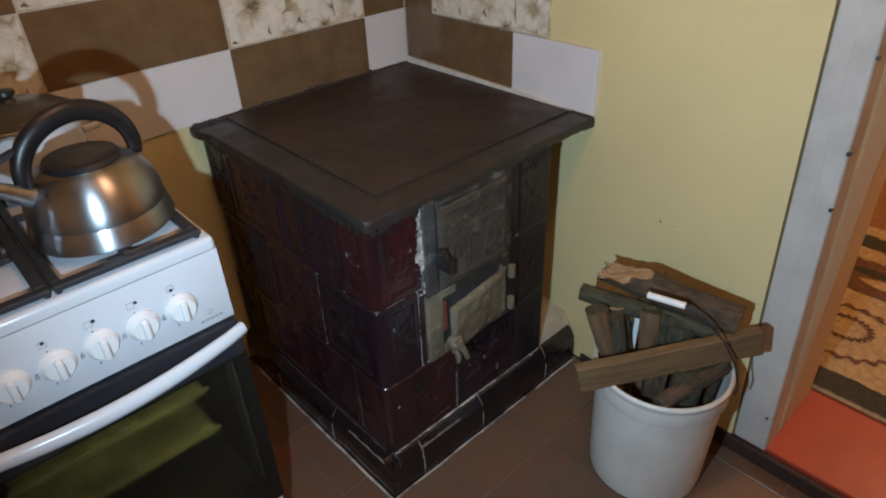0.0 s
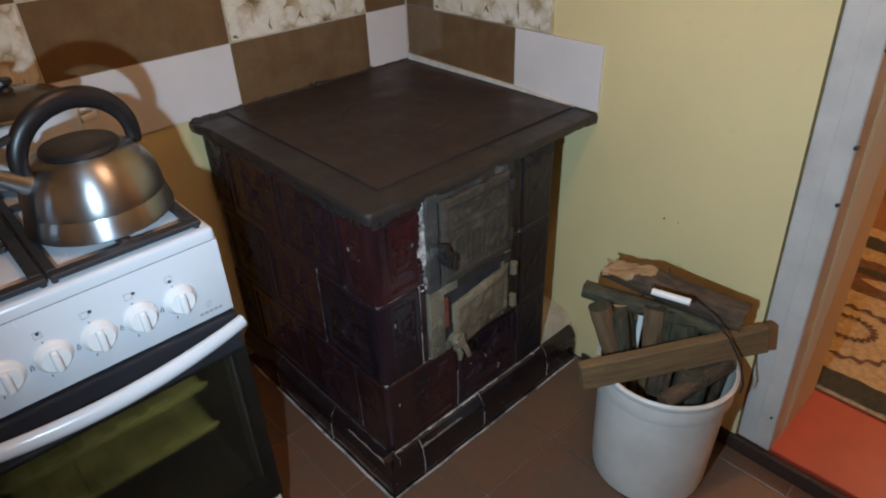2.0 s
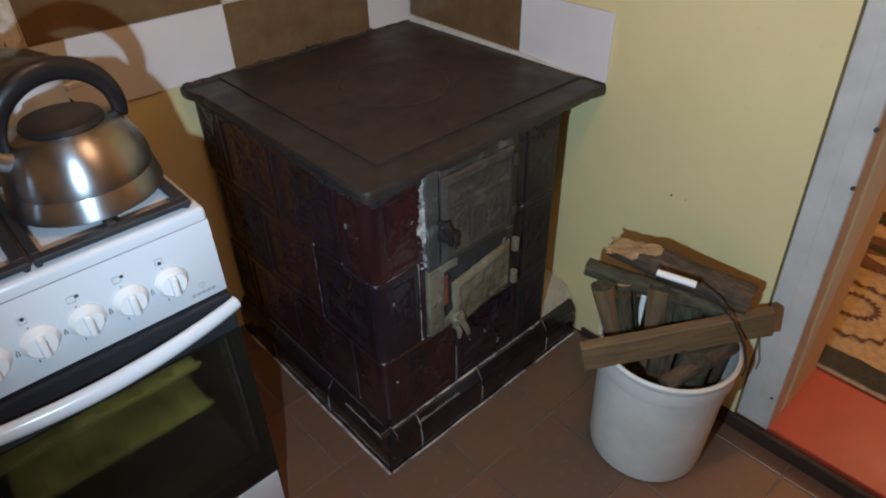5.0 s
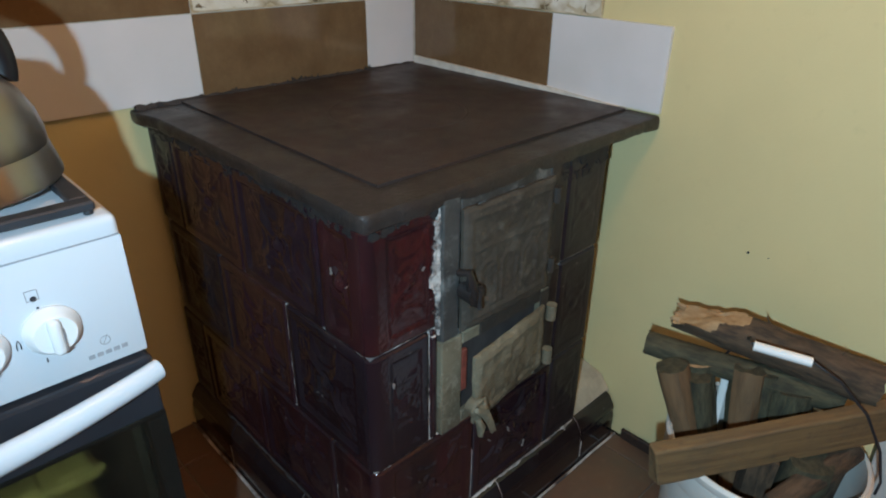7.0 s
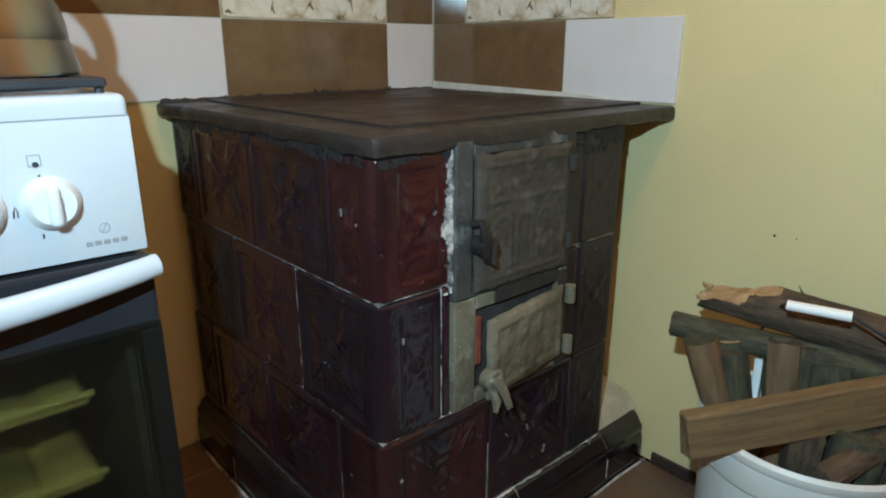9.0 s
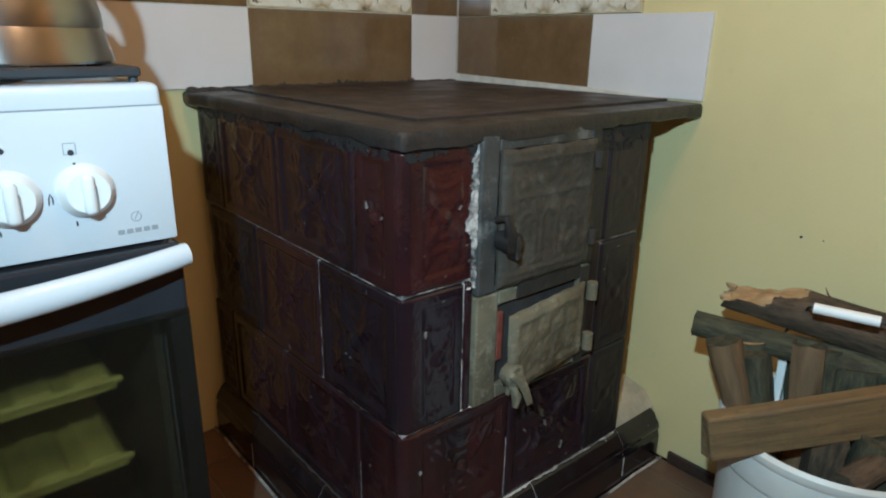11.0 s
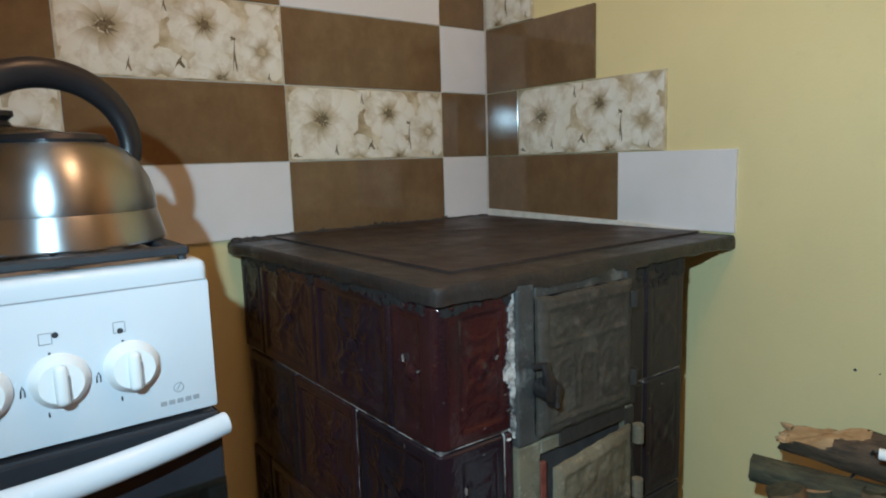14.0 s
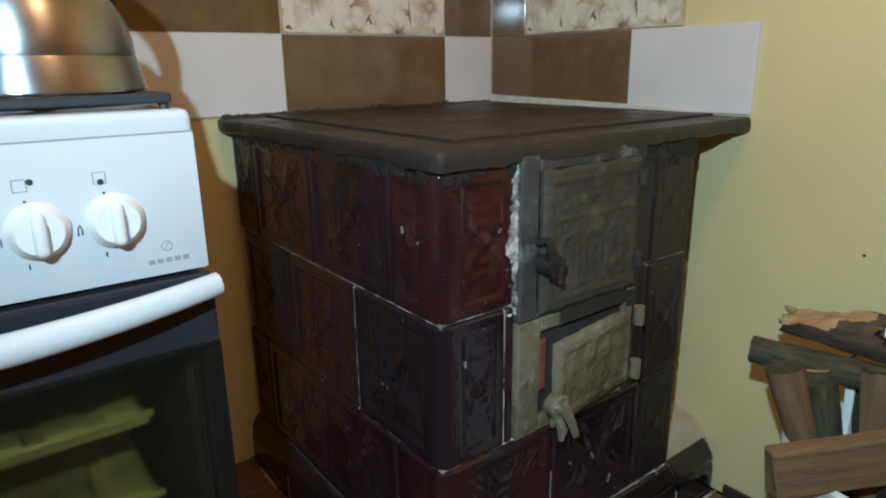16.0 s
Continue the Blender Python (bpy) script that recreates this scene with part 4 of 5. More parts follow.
# maker's mark as plain bars and a ring
m = bmesh.new()
tube(m, [(-1.040 + 0.0052 * math.cos(a), GY - 0.0002, 0.734 + 0.0052 * math.sin(a)) for a in (2 * math.pi * i / 16 for i in range(17))], 0.0005, 5)
tube(m, [(-1.042, GY - 0.0002, 0.731), (-1.037, GY - 0.0002, 0.740)], 0.0005, 5)
for k in range(5):
    box(m, -1.060 + 0.0086 * k, -1.0535 + 0.0086 * k, GY - 0.0005, GY + 0.002, 0.7165, 0.7215)
part("makers_mark", m, GREYMARK, panel)
part("seam", boxed(GX0 + 0.004, GX1 - 0.003, GY + 0.0004, GY + 0.004, 0.8497, 0.8512), GREYMARK, hob)
bm = bmesh.new()
DX0, DX1, DY = GX0 + 0.001, GX1 - 0.001, GY - 0.010
box(bm, DX0, DX1, DY, DY + 0.03, 0.612, 0.699, 0.005, 2)
box(bm, DX0, DX1, DY, DY + 0.03, 0.190, 0.245, 0.005, 2)
box(bm, DX0, DX0 + 0.022, DY, DY + 0.03, 0.2455, 0.6115, 0.002)
box(bm, DX1 - 0.022, DX1, DY, DY + 0.03, 0.2455, 0.6115, 0.002)
oven = part("oven_door", bm, OVENGLASS, cooker, "black glass oven door")
pane = part("pane", boxed(DX0 + 0.001, DX1 - 0.001, DY - 0.0035, DY - 0.0006, 0.192, 0.622, 0.001), SMOKED, oven, "smoked oven window")
pane.visible_shadow = False
# oven cavity with two ribbed trays behind the window
bm = bmesh.new()
box(bm, GX0 + 0.03, GX1 - 0.03, -0.20, -0.19, 0.21, 0.66)
box(bm, GX0 + 0.02, GX0 + 0.03, -0.62, -0.19, 0.21, 0.66)
box(bm, GX1 - 0.03, GX1 - 0.02, -0.62, -0.19, 0.21, 0.66)
box(bm, GX0 + 0.03, GX1 - 0.03, -0.62, -0.19, 0.20, 0.21)
box(bm, GX0 + 0.03, GX1 - 0.03, -0.62, -0.19, 0.66, 0.67)
part("oven_cavity", bm, CAVITY, cooker, "dark oven inside")
for z in (0.515, 0.405):
    bm = bmesh.new()
    box(bm, -1.425, -1.071, -0.600, -0.22, z - 0.012, z, 0.003)
    for k in range(6):
        x = -1.418 + 0.060 * k
        box(bm, x, x + 0.042, -0.596, -0.23, z - 0.002, z + 0.009, 0.006, 2)
    tube(bm, [(-1.43, -0.602, z + 0.004), (-1.066, -0.602, z + 0.004)], 0.0045, 8)
    part("oven_tray", bm, TRAY, cooker, "yellowed ribbed baking tray")
h = bmesh.new()
N = 28
pts = []
for i in range(N + 1):
    f = i / N
    pts.append((GX0 + 0.003 + (GX1 - GX0 - 0.006) * f, GY - 0.030 - 0.026 * math.sin(math.pi * f) ** 0.8, 0.6915 - 0.013 * math.sin(math.pi * f)))
tube(h, pts, [0.0128 + 0.0030 * math.sin(math.pi * i / N) for i in range(N + 1)], 14, 0.8)
part("handle", h, ENAMEL, oven, "long bowed white handle", smooth=True)
part("drawer", boxed(GX0 + 0.003, GX1 - 0.005, GY - 0.011, -0.62, 0.045, 0.1885, 0.006, 2), ENAMEL, cooker, "white enamelled drawer under the oven", smooth=True)
for x in (GX0 + 0.04, GX1 - 0.04):
    for y in (-0.60, -0.12):
        part("foot", boxed(x - 0.015, x + 0.015, y - 0.015, y + 0.015, 0.0, 0.034, 0.003), GRATE, cooker)
for x in (-1.128, -1.368):
    for y in (-0.51, -0.23):
        part("burner", lathe([(0, GTOP + 0.020), (0.022, GTOP + 0.020), (0.024, GTOP + 0.015), (0.036, GTOP + 0.012), (0.038, GTOP + 0.001), (0.055, GTOP - 0.0005), (0, GTOP - 0.002)], 28, (x, y)), BURNER, hob, "grey alloy gas burner", smooth=True)
for x0, x1 in ((-1.246, -1.014), (-1.482, -1.250)):
    g = bmesh.new()
    zt = 0.889
    for a, b, c, d in ((x0, x1, -0.658, -0.6390), (x0, x1, -0.1040, -0.086), (x0, x0 + 0.015, -0.6390, -0.1040), (x1 - 0.019, x1, -0.6390, -0.1040), (x0 + 0.0155, x1 - 0.0195, -0.378, -0.362)):
        box(g, a, b, c, d, zt - 0.010, zt, 0.002)
    xm = (x0 + x1) / 2
    for y0, y1 in ((-0.6385, -0.545), (-0.475, -0.3785), (-0.3615, -0.265), (-0.195, -0.1045)):
        box(g, xm - 0.007, xm + 0.007, y0, y1, zt - 0.010, zt, 0.002)
    for y in (-0.51, -0.23):
        box(g, x0 + 0.0155, xm - 0.034, y - 0.005, y + 0.005, zt - 0.010, zt, 0.002)
        box(g, xm + 0.034, x1 - 0.0195, y - 0.005, y + 0.005, zt - 0.010, zt, 0.002)
    for x in (x0 + 0.006, x1 - 0.006):
        for y in (-0.648, -0.37, -0.095):
            tube(g, [(x, y, GTOP - 0.003), (x, y, zt - 0.008)], 0.005, 8)
    part("pan_grate", g, GRATE, cooker, "black enamelled pan grate")

# ---- kettle ----
KX, KY, KZ = -1.120, -0.508, 0.8895
kettle = holder("kettle", (KX, KY, KZ), "brushed steel whistling kettle with black handle and lid on the hob", "kettle", turn=12)
kettle.scale = (0.955, 0.955, 0.968)
part("body", lathe([(0, 0.0), (0.120, 0.0), (0.1222, 0.002), (0.1220, 0.006), (0.1190, 0.018), (0.1150, 0.034), (0.1132, 0.038), (0.1140, 0.041), (0.1130, 0.056), (0.1080, 0.076), (0.0975, 0.096), (0.0820, 0.112), (0.0660, 0.120), (0.0, 0.121)], 96), STEEL, kettle, smooth=True)
lid = part("lid", lathe([(0.0, 0.119), (0.062, 0.119), (0.0640, 0.124), (0.060, 0.130), (0.050, 0.132), (0.030, 0.1325), (0.0, 0.133)], 48), BAKELITE, kettle, "flat black lid", smooth=True)
h = bmesh.new()
pts, rad = [], []
for i in range(33):
    a = math.pi * (-0.07 + 1.14 * i / 32)
    pts.append((0.000 + 0.098 * math.cos(a), 0, 0.118 + 0.086 * max(math.sin(a), -0.30)))
    rad.append(0.0098 + 0.0038 * math.sin(math.pi * i / 32))
tube(h, pts, rad, 16, 1.35)
part("handle", h, BAKELITE, kettle, "thick black plastic handle", smooth=True)
sp = bmesh.new()
tube(sp, [(-0.070, 0, 0.078), (-0.105, 0, 0.100), (-0.135, 0, 0.122), (-0.150, 0, 0.132)], [0.022, 0.016, 0.013, 0.012], 20)
spout = part("spout", sp, STEEL, kettle, "short steel spout", smooth=True)
w = bmesh.new()
tube(w, [(-0.146, 0, 0.130), (-0.156, 0, 0.137), (-0.162, 0, 0.141)], [0.0145, 0.0145, 0.010], 16)
tube(w, [(-0.150, 0, 0.144), (-0.125, 0, 0.165), (-0.094, 0, 0.172)], [0.005, 0.007, 0.006], 10)
part("whistle", w, BAKELITE, spout, smooth=True)

# ---- pots on the other burners ----
pot = holder("saucepan", (-1.150, -0.222, 0.8895), "white enamel saucepan with smoky glass lid on the back burner", "saucepan")
part("pan", lathe([(0, 0.0), (0.098, 0.0), (0.105, 0.008), (0.107, 0.117), (0.111, 0.121), (0.106, 0.122), (0.102, 0.012), (0, 0.009)], 48), ENAMEL, pot, smooth=True)
plid = part("lid", lathe([(0.1045, 0.1235), (0.100, 0.131), (0.082, 0.143), (0.050, 0.151), (0.0, 0.154), (0.0, 0.150), (0.050, 0.147), (0.081, 0.139), (0.098, 0.128), (0.102, 0.1235), (0.1045, 0.1235)], 48), LIDGLASS, pot, "smoky glass lid", smooth=True)
part("lid_rim", lathe([(0.101, 0.1224), (0.1090, 0.1224), (0.1100, 0.1270), (0.1055, 0.1290), (0.101, 0.1224)], 48), BURNER, plid, "steel lid rim", smooth=True)
part("lid_knob", lathe([(0, 0.153), (0.016, 0.154), (0.011, 0.161), (0.019, 0.168), (0.018, 0.175), (0.0, 0.177)], 28), BAKELITE, plid, "black plastic lid knob", smooth=True)
for s in (1, -1):
    e = bmesh.new()
    tube(e, [(s * 0.103, -0.024, 0.075), (s * 0.130, -0.022, 0.077), (s * 0.138, 0.0, 0.078), (s * 0.130, 0.022, 0.077), (s * 0.103, 0.024, 0.075)], 0.0075, 10)
    part("ear", e, ENAMEL, pot, "white loop ear", smooth=True)
pot2 = holder("cooking_pot", (-1.385, -0.49, 0.8895), "dark browned steel cooking pot on the front burner", "pot")
part("pan", lathe([(0, 0.0), (0.098, 0.0), (0.110, 0.010), (0.114, 0.10), (0.118, 0.104), (0.111, 0.104), (0.106, 0.014), (0, 0.010)], 48), STEEL, pot2, smooth=True)
e = bmesh.new()
tube(e, [(0.02, -0.110, 0.08), (0.02, -0.138, 0.084), (-0.02, -0.138, 0.084), (-0.02, -0.110, 0.08)], 0.006, 10)
part("ear", e, BAKELITE, pot2, smooth=True)

# gas pipe down the wall
bm = bmesh.new()
tube(bm, [(-1.178, -0.020, TOP - 0.02), (-1.176, -0.020, 1.70), (-1.172, -0.022, 1.47), (-1.163, -0.022, 1.32), (-1.147, -0.024, 1.165), (-1.150, -0.026, 1.00), (-1.152, -0.035, 0.80), (-1.155, -0.045, 0.60)], 0.0085, 12)
tagged(part("gas_pipe", bm, CABLE, None, smooth=True), "thin dark grey gas pipe fixed to the wall", "pipe")

# ---- bucket with firewood ----
BX, BY = -0.195, -1.140
bucket = holder("bucket", (BX, BY, 0), "white plastic bucket full of split firewood", "bucket")
part("shell", lathe([(0, 0.002), (0.132, 0.002), (0.1395, 0.006), (0.1425, 0.03), (0.1505, 0.296), (0.1570, 0.299), (0.1590, 0.304), (0.1580, 0.342), (0.1610, 0.346), (0.1615, 0.357), (0.1570, 0.363), (0.1520, 0.360), (0.133, 0.012), (0, 0.010)], 72, (-0.003, 0.014)), BUCKET, bucket, smooth=True)
# wire bail standing up through the wood, with its white grip
bail = [(-0.036, 0.149, 0.345), (0.0, 0.158, 0.40), (0.040, 0.132, 0.45), (0.045, 0.104, 0.50), (0.004, 0.082, 0.536), (-0.044, 0.064, 0.556), (-0.026, -0.024, 0.557), (-0.012, -0.062, 0.535), (0.010, -0.105, 0.485), (0.030, -0.135, 0.42), (0.038, -0.150, 0.36), (0.036, -0.149, 0.335)]
bl = part("bail", tube(bmesh.new(), bail, 0.0022, 8), GRATE, bucket, "dark wire bail", smooth=True)
part("grip", tube(bmesh.new(), [(-0.0472, 0.059, 0.5563), (-0.0268, -0.021, 0.5568)], 0.0078, 14), CHALK, bl, "white plastic grip", smooth=True)


def log(name, a, b, r, mat, label, seed, split=False, ends=SPLIT, bare=0.0):
    """A stick of firewood from a to b: an uneven rounded or split section, rough ends of bare wood."""
    a, b = Vector(a), Vector(b)
    d = b - a
    length = d.length
    sides, steps = (28, 44) if bare else (14, 12)
    bm = bmesh.new()
    rings, broken = [], set()
    for j in range(steps + 1):
        f = j / steps
        ring = []
        for k in range(sides):
            t = 2 * math.pi * k / sides
            rr = r * (1 + 0.16 * noise.noise((math.cos(t) * 1.5 + seed, math.sin(t) * 1.5, f * 2.5 + seed)) + 0.06 * noise.noise((k * 2.0, f * 9, seed)))
            x, y = rr * math.cos(t), rr * math.sin(t)
            if split:
                y = max(y, -0.30 * r + 0.05 * r * noise.noise((k, f * 5, seed)))
                x = min(x, 0.62 * r)
            z = f * length
            if j in (0, steps):
                z += 0.25 * r * noise.noise((x * 90, y * 90, seed + j))
            bend = 0.12 * r * math.sin(math.pi * f + seed)
            cut = False
            if bare and z < bare:
                top = r * (-0.35 + 1.5 * (max(z, 0.0) / bare) ** 1.4 + 0.35 * noise.noise((x * 55, z * 22, seed)) + 0.15 * noise.noise((x * 200, z * 60, seed)))
                cut = y > top
                y = min(y, top)
            v = bm.verts.new((x + bend, y, z))
            if cut:
                broken.add(v)
            ring.append(v)
        rings.append(ring)
    for p, q in zip(rings, rings[1:]):
        for k in range(sides):
            f = bm.faces.new((p[k], p[(k + 1) % sides], q[(k + 1) % sides], q[k]))
            if sum(v in broken for v in f.verts) > 2:
                f.material_index = 1
    for ring, s in ((rings[0], -1), (rings[-1], 1)):
        f = bm.faces.new(ring)
        f.material_index = 1
    ob = part(name, bm, (mat, ends), None, "", smooth=True)
    ob.matrix_world = Matrix.Translation(a) @ d.to_track_quat("Z", "Y").to_matrix().to_4x4()
    return tagged(ob, label, "firewood", "firewood in the bucket")


def board(name, a, b, width, thick, mat, label, seed, roll=0):
    """A sawn plank from a to b with worn corners and rough ends."""
    a, b = Vector(a), Vector(b)
    d = b - a
    bm = bmesh.new()
    box(bm, -width / 2, width / 2, -thick / 2, thick / 2, 0, d.length, 0.004, 2)
    for k in range(1, 16):
        z = d.length * k / 16
        bmesh.ops.bisect_plane(bm, geom=bm.verts[:] + bm.edges[:] + bm.faces[:], plane_co=(0, 0, z), plane_no=(0, 0, 1))
    for v in bm.verts:
        v.co.y += min(0.0025, thick * 0.15) * noise.noise((v.co.x * 40, v.co.z * 16, seed + 5))
        if v.co.z < 0.01 or v.co.z > d.length - 0.01:
            v.co.z += 0.006 * noise.noise((v.co.x * 60, v.co.y * 60, seed))
        v.co.x += 0.003 * noise.noise((v.co.z * 9, v.co.y * 30, seed))
    ob = part(name, bm, mat)
    ob.matrix_world = Matrix.Translation(a) @ d.to_track_quat("Z", "Y").to_matrix().to_4x4() @ pose(0, 0, 0, 0, 0, roll)
    return tagged(ob, label, "firewood", "firewood in the bucket")

# the plank across the bucket's mouth and the sticks in it
board("plank", (-0.409, -1.030, 0.381), (-0.082, -1.287, 0.450), 0.072, 0.026, PLANK, "weathered brown plank lying across the bucket", 1, 90)
log("log", (-0.176, -0.922, 0.522), (-0.102, -1.240, 0.492), 0.035, BARK, "thick split log with bark and a pale broken end", 2, False, SPLIT, 0.125)
thick = bpy.data.objects["log"]
for x, y, z, dx, dy, dz, r in ((0.020, -0.004, 0.004, 0.002, 0.004, -0.012, 0.0075), (-0.018, -0.012, 0.004, -0.001, 0.002, -0.010, 0.008), (0.003, -0.014, 0.002, 0.001, 0.004, -0.007, 0.007), (0.010, 0.026, 0.150, 0.004, 0.018, -0.012, 0.0022), (-0.010, 0.028, 0.255, 0.000, 0.020, 0.010, 0.0022)):
    bm = tube(bmesh.new(), [(x, y, z + 0.006), (x + dx * 0.5, y + dy * 0.5, z + dz * 0.5), (x + dx, y + dy, z + dz)], [r, r * 0.7, r * 0.15], 7, 0.6)
    part("splinter", bm, SPLIT if z < 0.1 else BARK, thick)
log("log", (-0.228, -0.898, 0.463), (-0.120, -1.200, 0.448), 0.0225, GREYBARK, "dark grey round branch lying on the pile", 3)
log("log", (-0.262, -0.968, 0.468), (-0.205, -1.110, 0.040), 0.026, PEELED, "upright peeled brown log leaning at the bucket's rim", 4, False, GREYBARK)
log("log", (-0.205, -0.990, 0.460), (-0.180, -1.090, 0.030), 0.024, GREYBARK, "dark grey branch standing in the bucket", 5)
log("log", (-0.178, -1.068, 0.474), (-0.215, -1.115, 0.030), 0.027, PEELED, "split log standing in the bucket", 6, True, GREYBARK)
log("log", (-0.135, -1.050, 0.440), (-0.150, -1.110, 0.030), 0.032, GREYBARK, "dark log standing in the bucket", 7, False, GREYBARK)
log("log", (-0.150, -1.130, 0.450), (-0.165, -1.150, 0.030), 0.034, GREYBARK, "dark brown log standing in the bucket", 8, False, GREYBARK)
log("log", (-0.215, -1.200, 0.385), (-0.205, -1.175, 0.030), 0.036, GREYBARK, "short grey log standing in the bucket", 9, False, GREYBARK)
log("log", (-0.268, -1.140, 0.380), (-0.255, -1.130, 0.030), 0.032, BARK, "short brown log standing in the bucket", 10, True, BARK)
log("log", (-0.135, -1.215, 0.400), (-0.150, -1.185, 0.030), 0.034, BARK, "short brown log standing in the bucket", 11, False, GREYBARK)
log("log", (-0.105, -1.130, 0.430), (-0.125, -1.130, 0.030), 0.028, GREYBARK, "dark grey log standing in the bucket", 12)
log("log", (-0.242, -1.010, 0.452), (-0.215, -1.100, 0.030), 0.020, GREYBARK, "thin dark stick standing in the bucket", 15, False, GREYBARK)
log("log", (-0.160, -1.085, 0.470), (-0.165, -1.130, 0.030), 0.026, GREYBARK, "dark grey split stick standing in the bucket", 16, True, GREYBARK)
log("log", (-0.320, -1.190, 0.345), (-0.130, -1.235, 0.372), 0.022, BARK, "brown stick lying in the bucket's mouth", 14, True, BARK)
board("lath", (-0.166, -1.026, 0.455), (-0.215, -1.050, 0.060), 0.014, 0.006, CHALK, "white painted lath stuck among the logs", 13, 30)

# specks on the wall
for y, z, r in ((-0.957, 0.588, 0.0026), (-0.995, 0.590, 0.0013)):
    bm = bmesh.new()
    tube(bm, [(0.012, y, z), (0.0065, y, z)], r, 8)
    tagged(part("nail", bm, MARK), "small dark nail in the yellow wall", "nail")

# ---- wall tiles ----
ROWZ = (0.812, 0.979, 1.150, 1.3205, 1.4905)


def wall_tile(parent, kind, side, a, b, row, cut_from=None):
    """One wall tile; side 'x' lies on the back wall, 'y' on the right wall; a to b along the wall."""
    z0, z1 = ROWZ[row] + 0.0012, ROWZ[row + 1] - 0.0012
    lo, hi = min(a, b) + 0.0012, max(a, b) - 0.0012
    if side == "x":
        bm = boxed(lo, hi, 0.0, 0.0095, z0, z1, 0.0005)
    else:
        bm = boxed(0.0, 0.0095, lo, hi, z0, z1, 0.0005)
    mat = {"b": BROWN, "w": WHITE_TILE, "f": GROUND}[kind]
    tile = part("tile", bm, mat, parent)
    if kind == "f":
        tile["label"] = "tile printed with white daisies"
        flower_print(tile, side, lo, hi, z0, z1, cut_from)
    return tile


def flower_print(tile, side, lo, hi, z0, z1, cut_from):
    """Daisy petals as thin printed layers; the full print is 0.44 wide, a cut tile shows a part of it."""
    rng = random.Random(7)
    start = 0.0 if cut_from is None else cut_from
    width = hi - lo

    def spot(u, v, lift):
        u = min(max(u - start, 0.003), width - 0.003)
        v = min(max(v, 0.003), (z1 - z0) - 0.003)
        return (lo + u, -lift, z0 + v) if side == "x" else (-lift, hi - u, z0 + v)

    bm = bmesh.new()
    uv = bm.loops.layers.uv.new("UVMap")
    lift = 0.00025
    hearts = []
    for cu, cv, size, count, squash in ((0.160, 0.165, 0.070, 7, 0.9), (0.300, 0.000, 0.085, 8, 0.9), (0.180, 0.000, 0.075, 8, 0.9), (0.420, 0.165, 0.075, 7, 0.9),
                                        (0.392, 0.066, 0.070, 7, 1.0), (0.270, 0.113, 0.086, 9, 1.0), (0.083, 0.093, 0.112, 11, 1.0)):
        for k in range(count):
            t = 2 * math.pi * (k + rng.uniform(-0.25, 0.25)) / count
            reach = size * rng.uniform(0.78, 1.08)
            half = size * rng.uniform(0.24, 0.31)
            lift += 0.000006
            rows = []
            for i in range(7):
                f = i / 6
                w = half * (0.25 + 0.95 * math.sin(math.pi * min(1, 0.08 + 0.86 * f)) ** 0.7)
                r = reach * (0.14 + 0.86 * f)
                row = []
                for s in (-1, 0, 1):
                    du, dv = r * math.cos(t) - s * w * math.sin(t), (r * math.sin(t) + s * w * math.cos(t)) * squash
                    row.append((bm.verts.new(spot(cu + du, cv + dv, lift)), (f, 0.5 + 0.5 * s)))
                rows.append(row)
            for p, q in zip(rows, rows[1:]):
                for m in range(2):
                    four = (p[m], p[m + 1], q[m + 1], q[m])
                    face = bm.faces.new([v for v, _ in four])
                    for loop, (_, c) in zip(face.loops, four):
                        loop[uv].uv = c
        if size > 0.08:
            hearts.append((cu, cv, size * 0.135))
    # leave out what the cut tile does not hold
    flat = [f for f in bm.faces if f.calc_area() < 1e-8]
    bmesh.ops.delete(bm, geom=flat, context="FACES")
    part("print", bm, PETAL, tile)
    bm = bmesh.new()
    marks = hearts + [(0.018, 0.012, 0.006), (0.330, 0.090, 0.005)]
    for cu, cv, r in marks:
        if not 0.004 < cu - start < width - 0.004:
            continue
        ring = [bm.verts.new(spot(cu + r * (1 + 0.55 * rng.uniform(-1, 1)) * math.cos(a), cv + 0.8 * r * (1 + 0.55 * rng.uniform(-1, 1)) * math.sin(a), lift + 0.0001)) for a in (2 * math.pi * i / 22 for i in range(22))]
        bm.faces.new(ring)
        for i in range(11 if r > 0.0105 else 4):
            a, reach = rng.uniform(0, 6.28), r * rng.uniform(1.4, 2.6)
            tip, wide = (math.cos(a), math.sin(a)), 0.0012
            bm.faces.new([bm.verts.new(spot(cu + px, cv + pz, lift + 0.00012)) for px, pz in ((0.7 * r * tip[0] - wide * tip[1], 0.7 * r * tip[1] + wide * tip[0]), (0.7 * r * tip[0] + wide * tip[1], 0.7 * r * tip[1] - wide * tip[0]), (reach * tip[0], reach * tip[1]))])
    for cu, cv, wide, tall in ((0.331, 0.020, 0.010, 0.075), (0.217, 0.022, 0.022, 0.026), (0.195, 0.130, 0.010, 0.032), (0.120, 0.010, 0.012, 0.030), (0.405, 0.004, 0.008, 0.020)):
        if 0.012 < cu - start < width - 0.012:
            bm.faces.new([bm.verts.new(spot(cu + px * wide, cv + pz * tall, lift + 0.00014)) for px, pz in ((-0.5, 0.0), (-0.1, 0.35), (0.3, 0.0), (0.5, 0.1), (0.15, 0.55), (0.25, 1.0), (-0.15, 0.6))])
    if bm.faces:
        part("flower_heart", bm, FLOWERHEART, tile)
    else:
        bm.free()


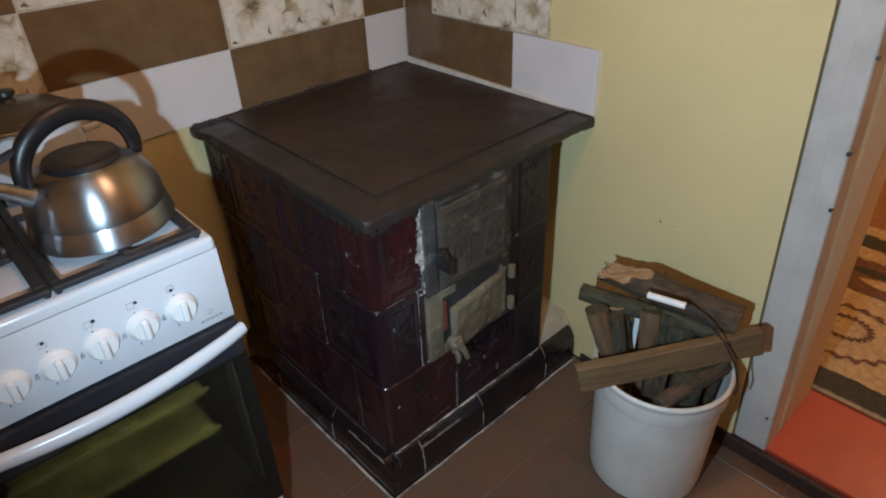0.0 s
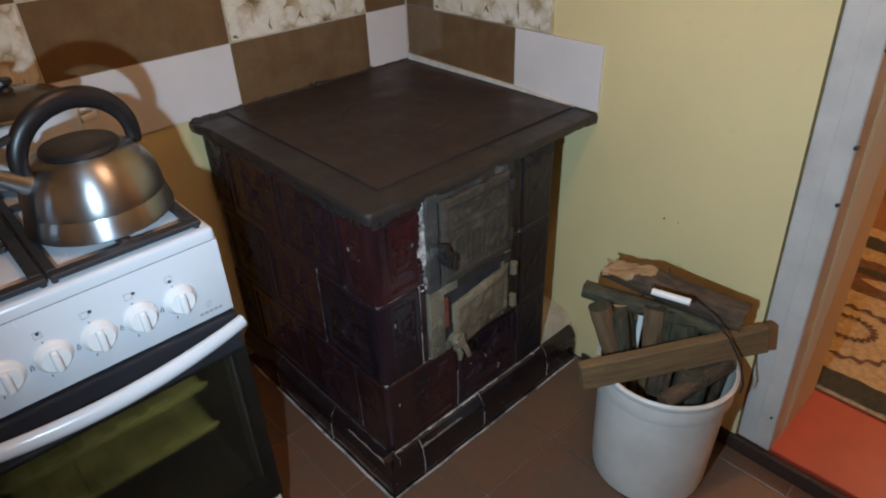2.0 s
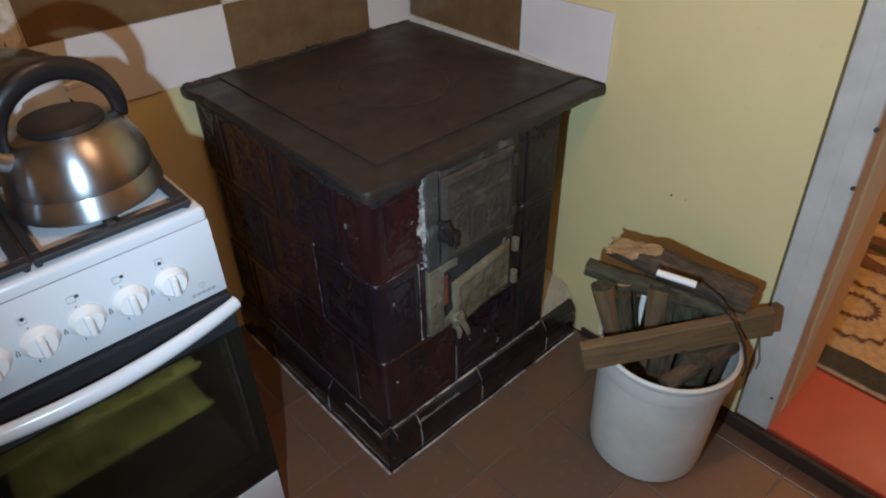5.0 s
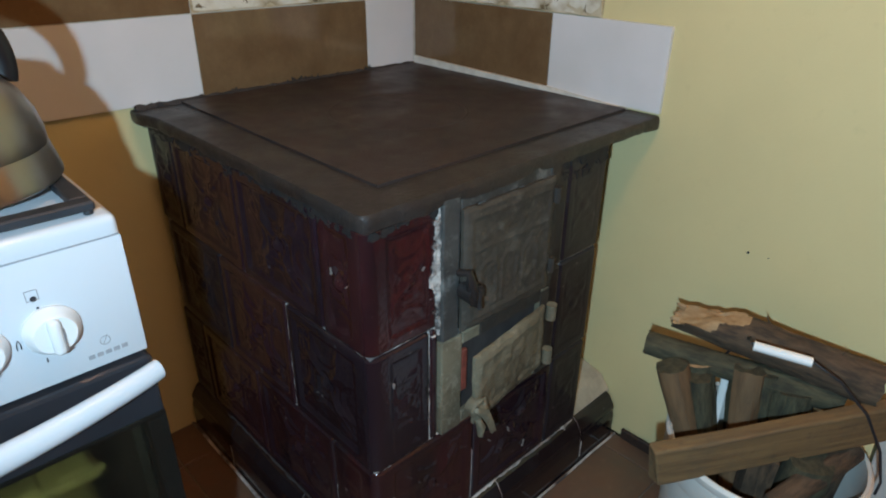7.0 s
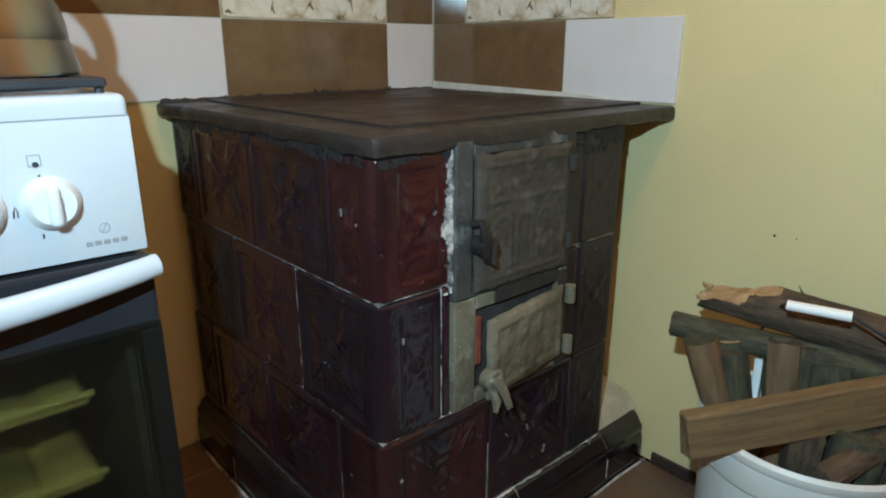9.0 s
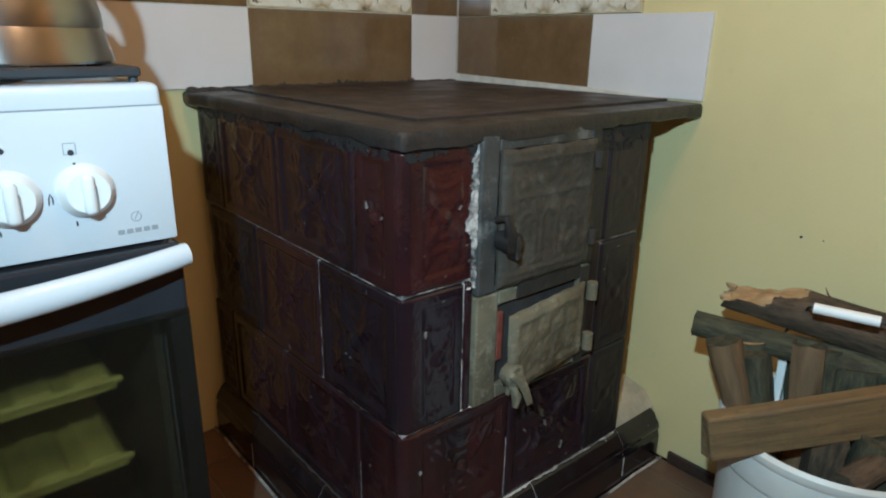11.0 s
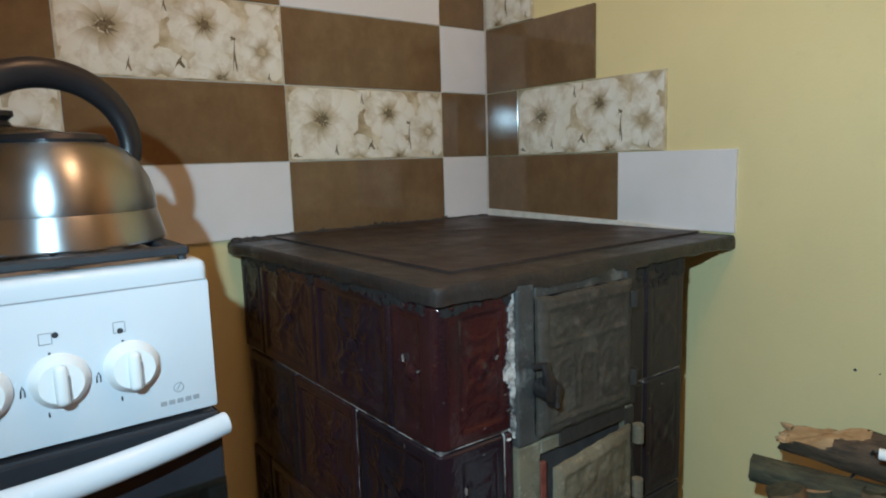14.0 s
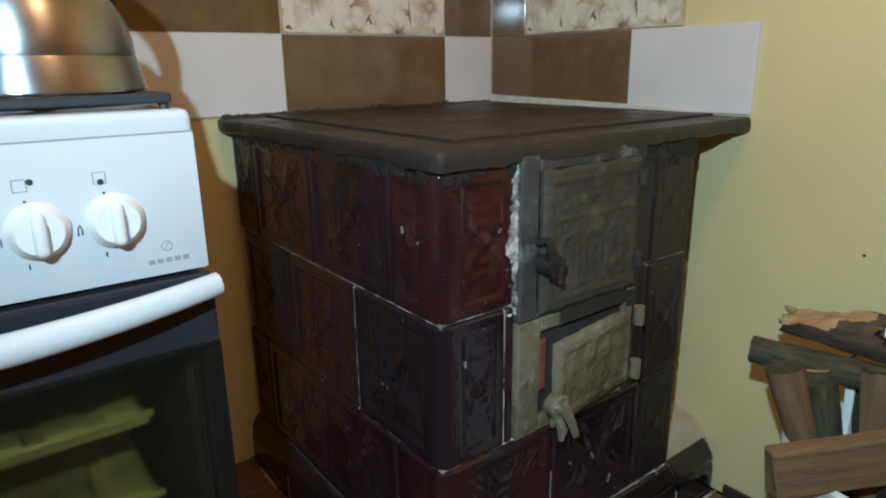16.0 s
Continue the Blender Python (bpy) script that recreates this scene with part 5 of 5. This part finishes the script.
part("grout", boxed(-1.94, 0.007, 0.0022, 0.0085, 0.8125, 1.490), GROUT, wall_back, "pale grout between the tiles")
COLUMNS = ((-1.925, -1.483), (-1.483, -1.040), (-1.040, -0.5975), (-0.5975, -0.1555), (-0.1555, -0.001))
PATTERN = ("wbfb", "bfbw", "wbfb", "bfbw", "wbwb")
for (a, b), kinds in zip(COLUMNS, PATTERN):
    for row, kind in enumerate(kinds):
        wall_tile(wall_back, kind, "x", a, b, row)
for row, a, b, kind, cut in ((0, -0.452, -0.003, "b", None), (0, -0.7335, -0.452, "w", None), (1, -0.127, -0.003, "b", None), (1, -0.5745, -0.127, "f", None),
                             (2, -0.383, -0.003, "b", None), (3, -0.183, -0.003, "f", 0.25)):
    wall_tile(wall_right, kind, "y", a, b, row, cut)
# flat grey-green rectangle set over one white tile
part("vent_panel", boxed(-1.40, -1.062, -0.0025, -0.0004, 1.3235, 1.462, 0.001), PALEPANEL, wall_back, "pale grey-green panel on a white tile")
bm = bmesh.new()
for a, r in ((-0.7315, 0), (-0.5725, 1), (-0.381, 2), (-0.181, 3)):
    box(bm, 0.0022, 0.0085, a, -0.0001, ROWZ[r] + 0.002 + (0.0005 if r else 0), ROWZ[r + 1] - 0.0005)
part("grout", bm, GROUT, wall_right, "pale grout between the tiles")
bm = bmesh.new()
lo = [bm.verts.new(v) for v in ((-0.0075, -0.006, 0.8082), (-0.0075, -0.006, 0.8310), (-0.0075, -0.46, 0.8225), (-0.0075, -0.66, 0.8110), (-0.0075, -0.66, 0.8082))]
hi = [bm.verts.new((0.003, v.co.y, v.co.z)) for v in lo]
bm.faces.new(lo)
bm.faces.new(hi)
for i in range(5):
    bm.faces.new((lo[i], lo[(i + 1) % 5], hi[(i + 1) % 5], hi[i]))
part("plaster_wedge", bm, WHITEPLASTER, wall_right, "white plaster wedge under the tiles")

# ---- floor tiles ----
SIZE = 0.262
me = None
for i in range(-11, 3):
    for j in range(-9, 5):
        x0, y0 = -0.313 + SIZE * i, -0.903 + SIZE * j
        x1, y1 = min(x0 + SIZE - 0.003, 0.0), min(y0 + SIZE - 0.003, 0.005)
        if x0 < -2.75 or y0 < -3.0 or x1 - x0 < 0.02 or y1 - y0 < 0.02:
            continue
        whole = x1 == x0 + SIZE - 0.003 and y1 == y0 + SIZE - 0.003
        if whole and me:
            ob = new("tile", me)
        else:
            ob = part("tile", boxed(0, x1 - x0, 0, y1 - y0, -0.006, 0.0, 0.0015), FLOORTILE)
            me = ob.data if whole else me
        ob.parent = floor
        ob.location = (x0, y0, 0)
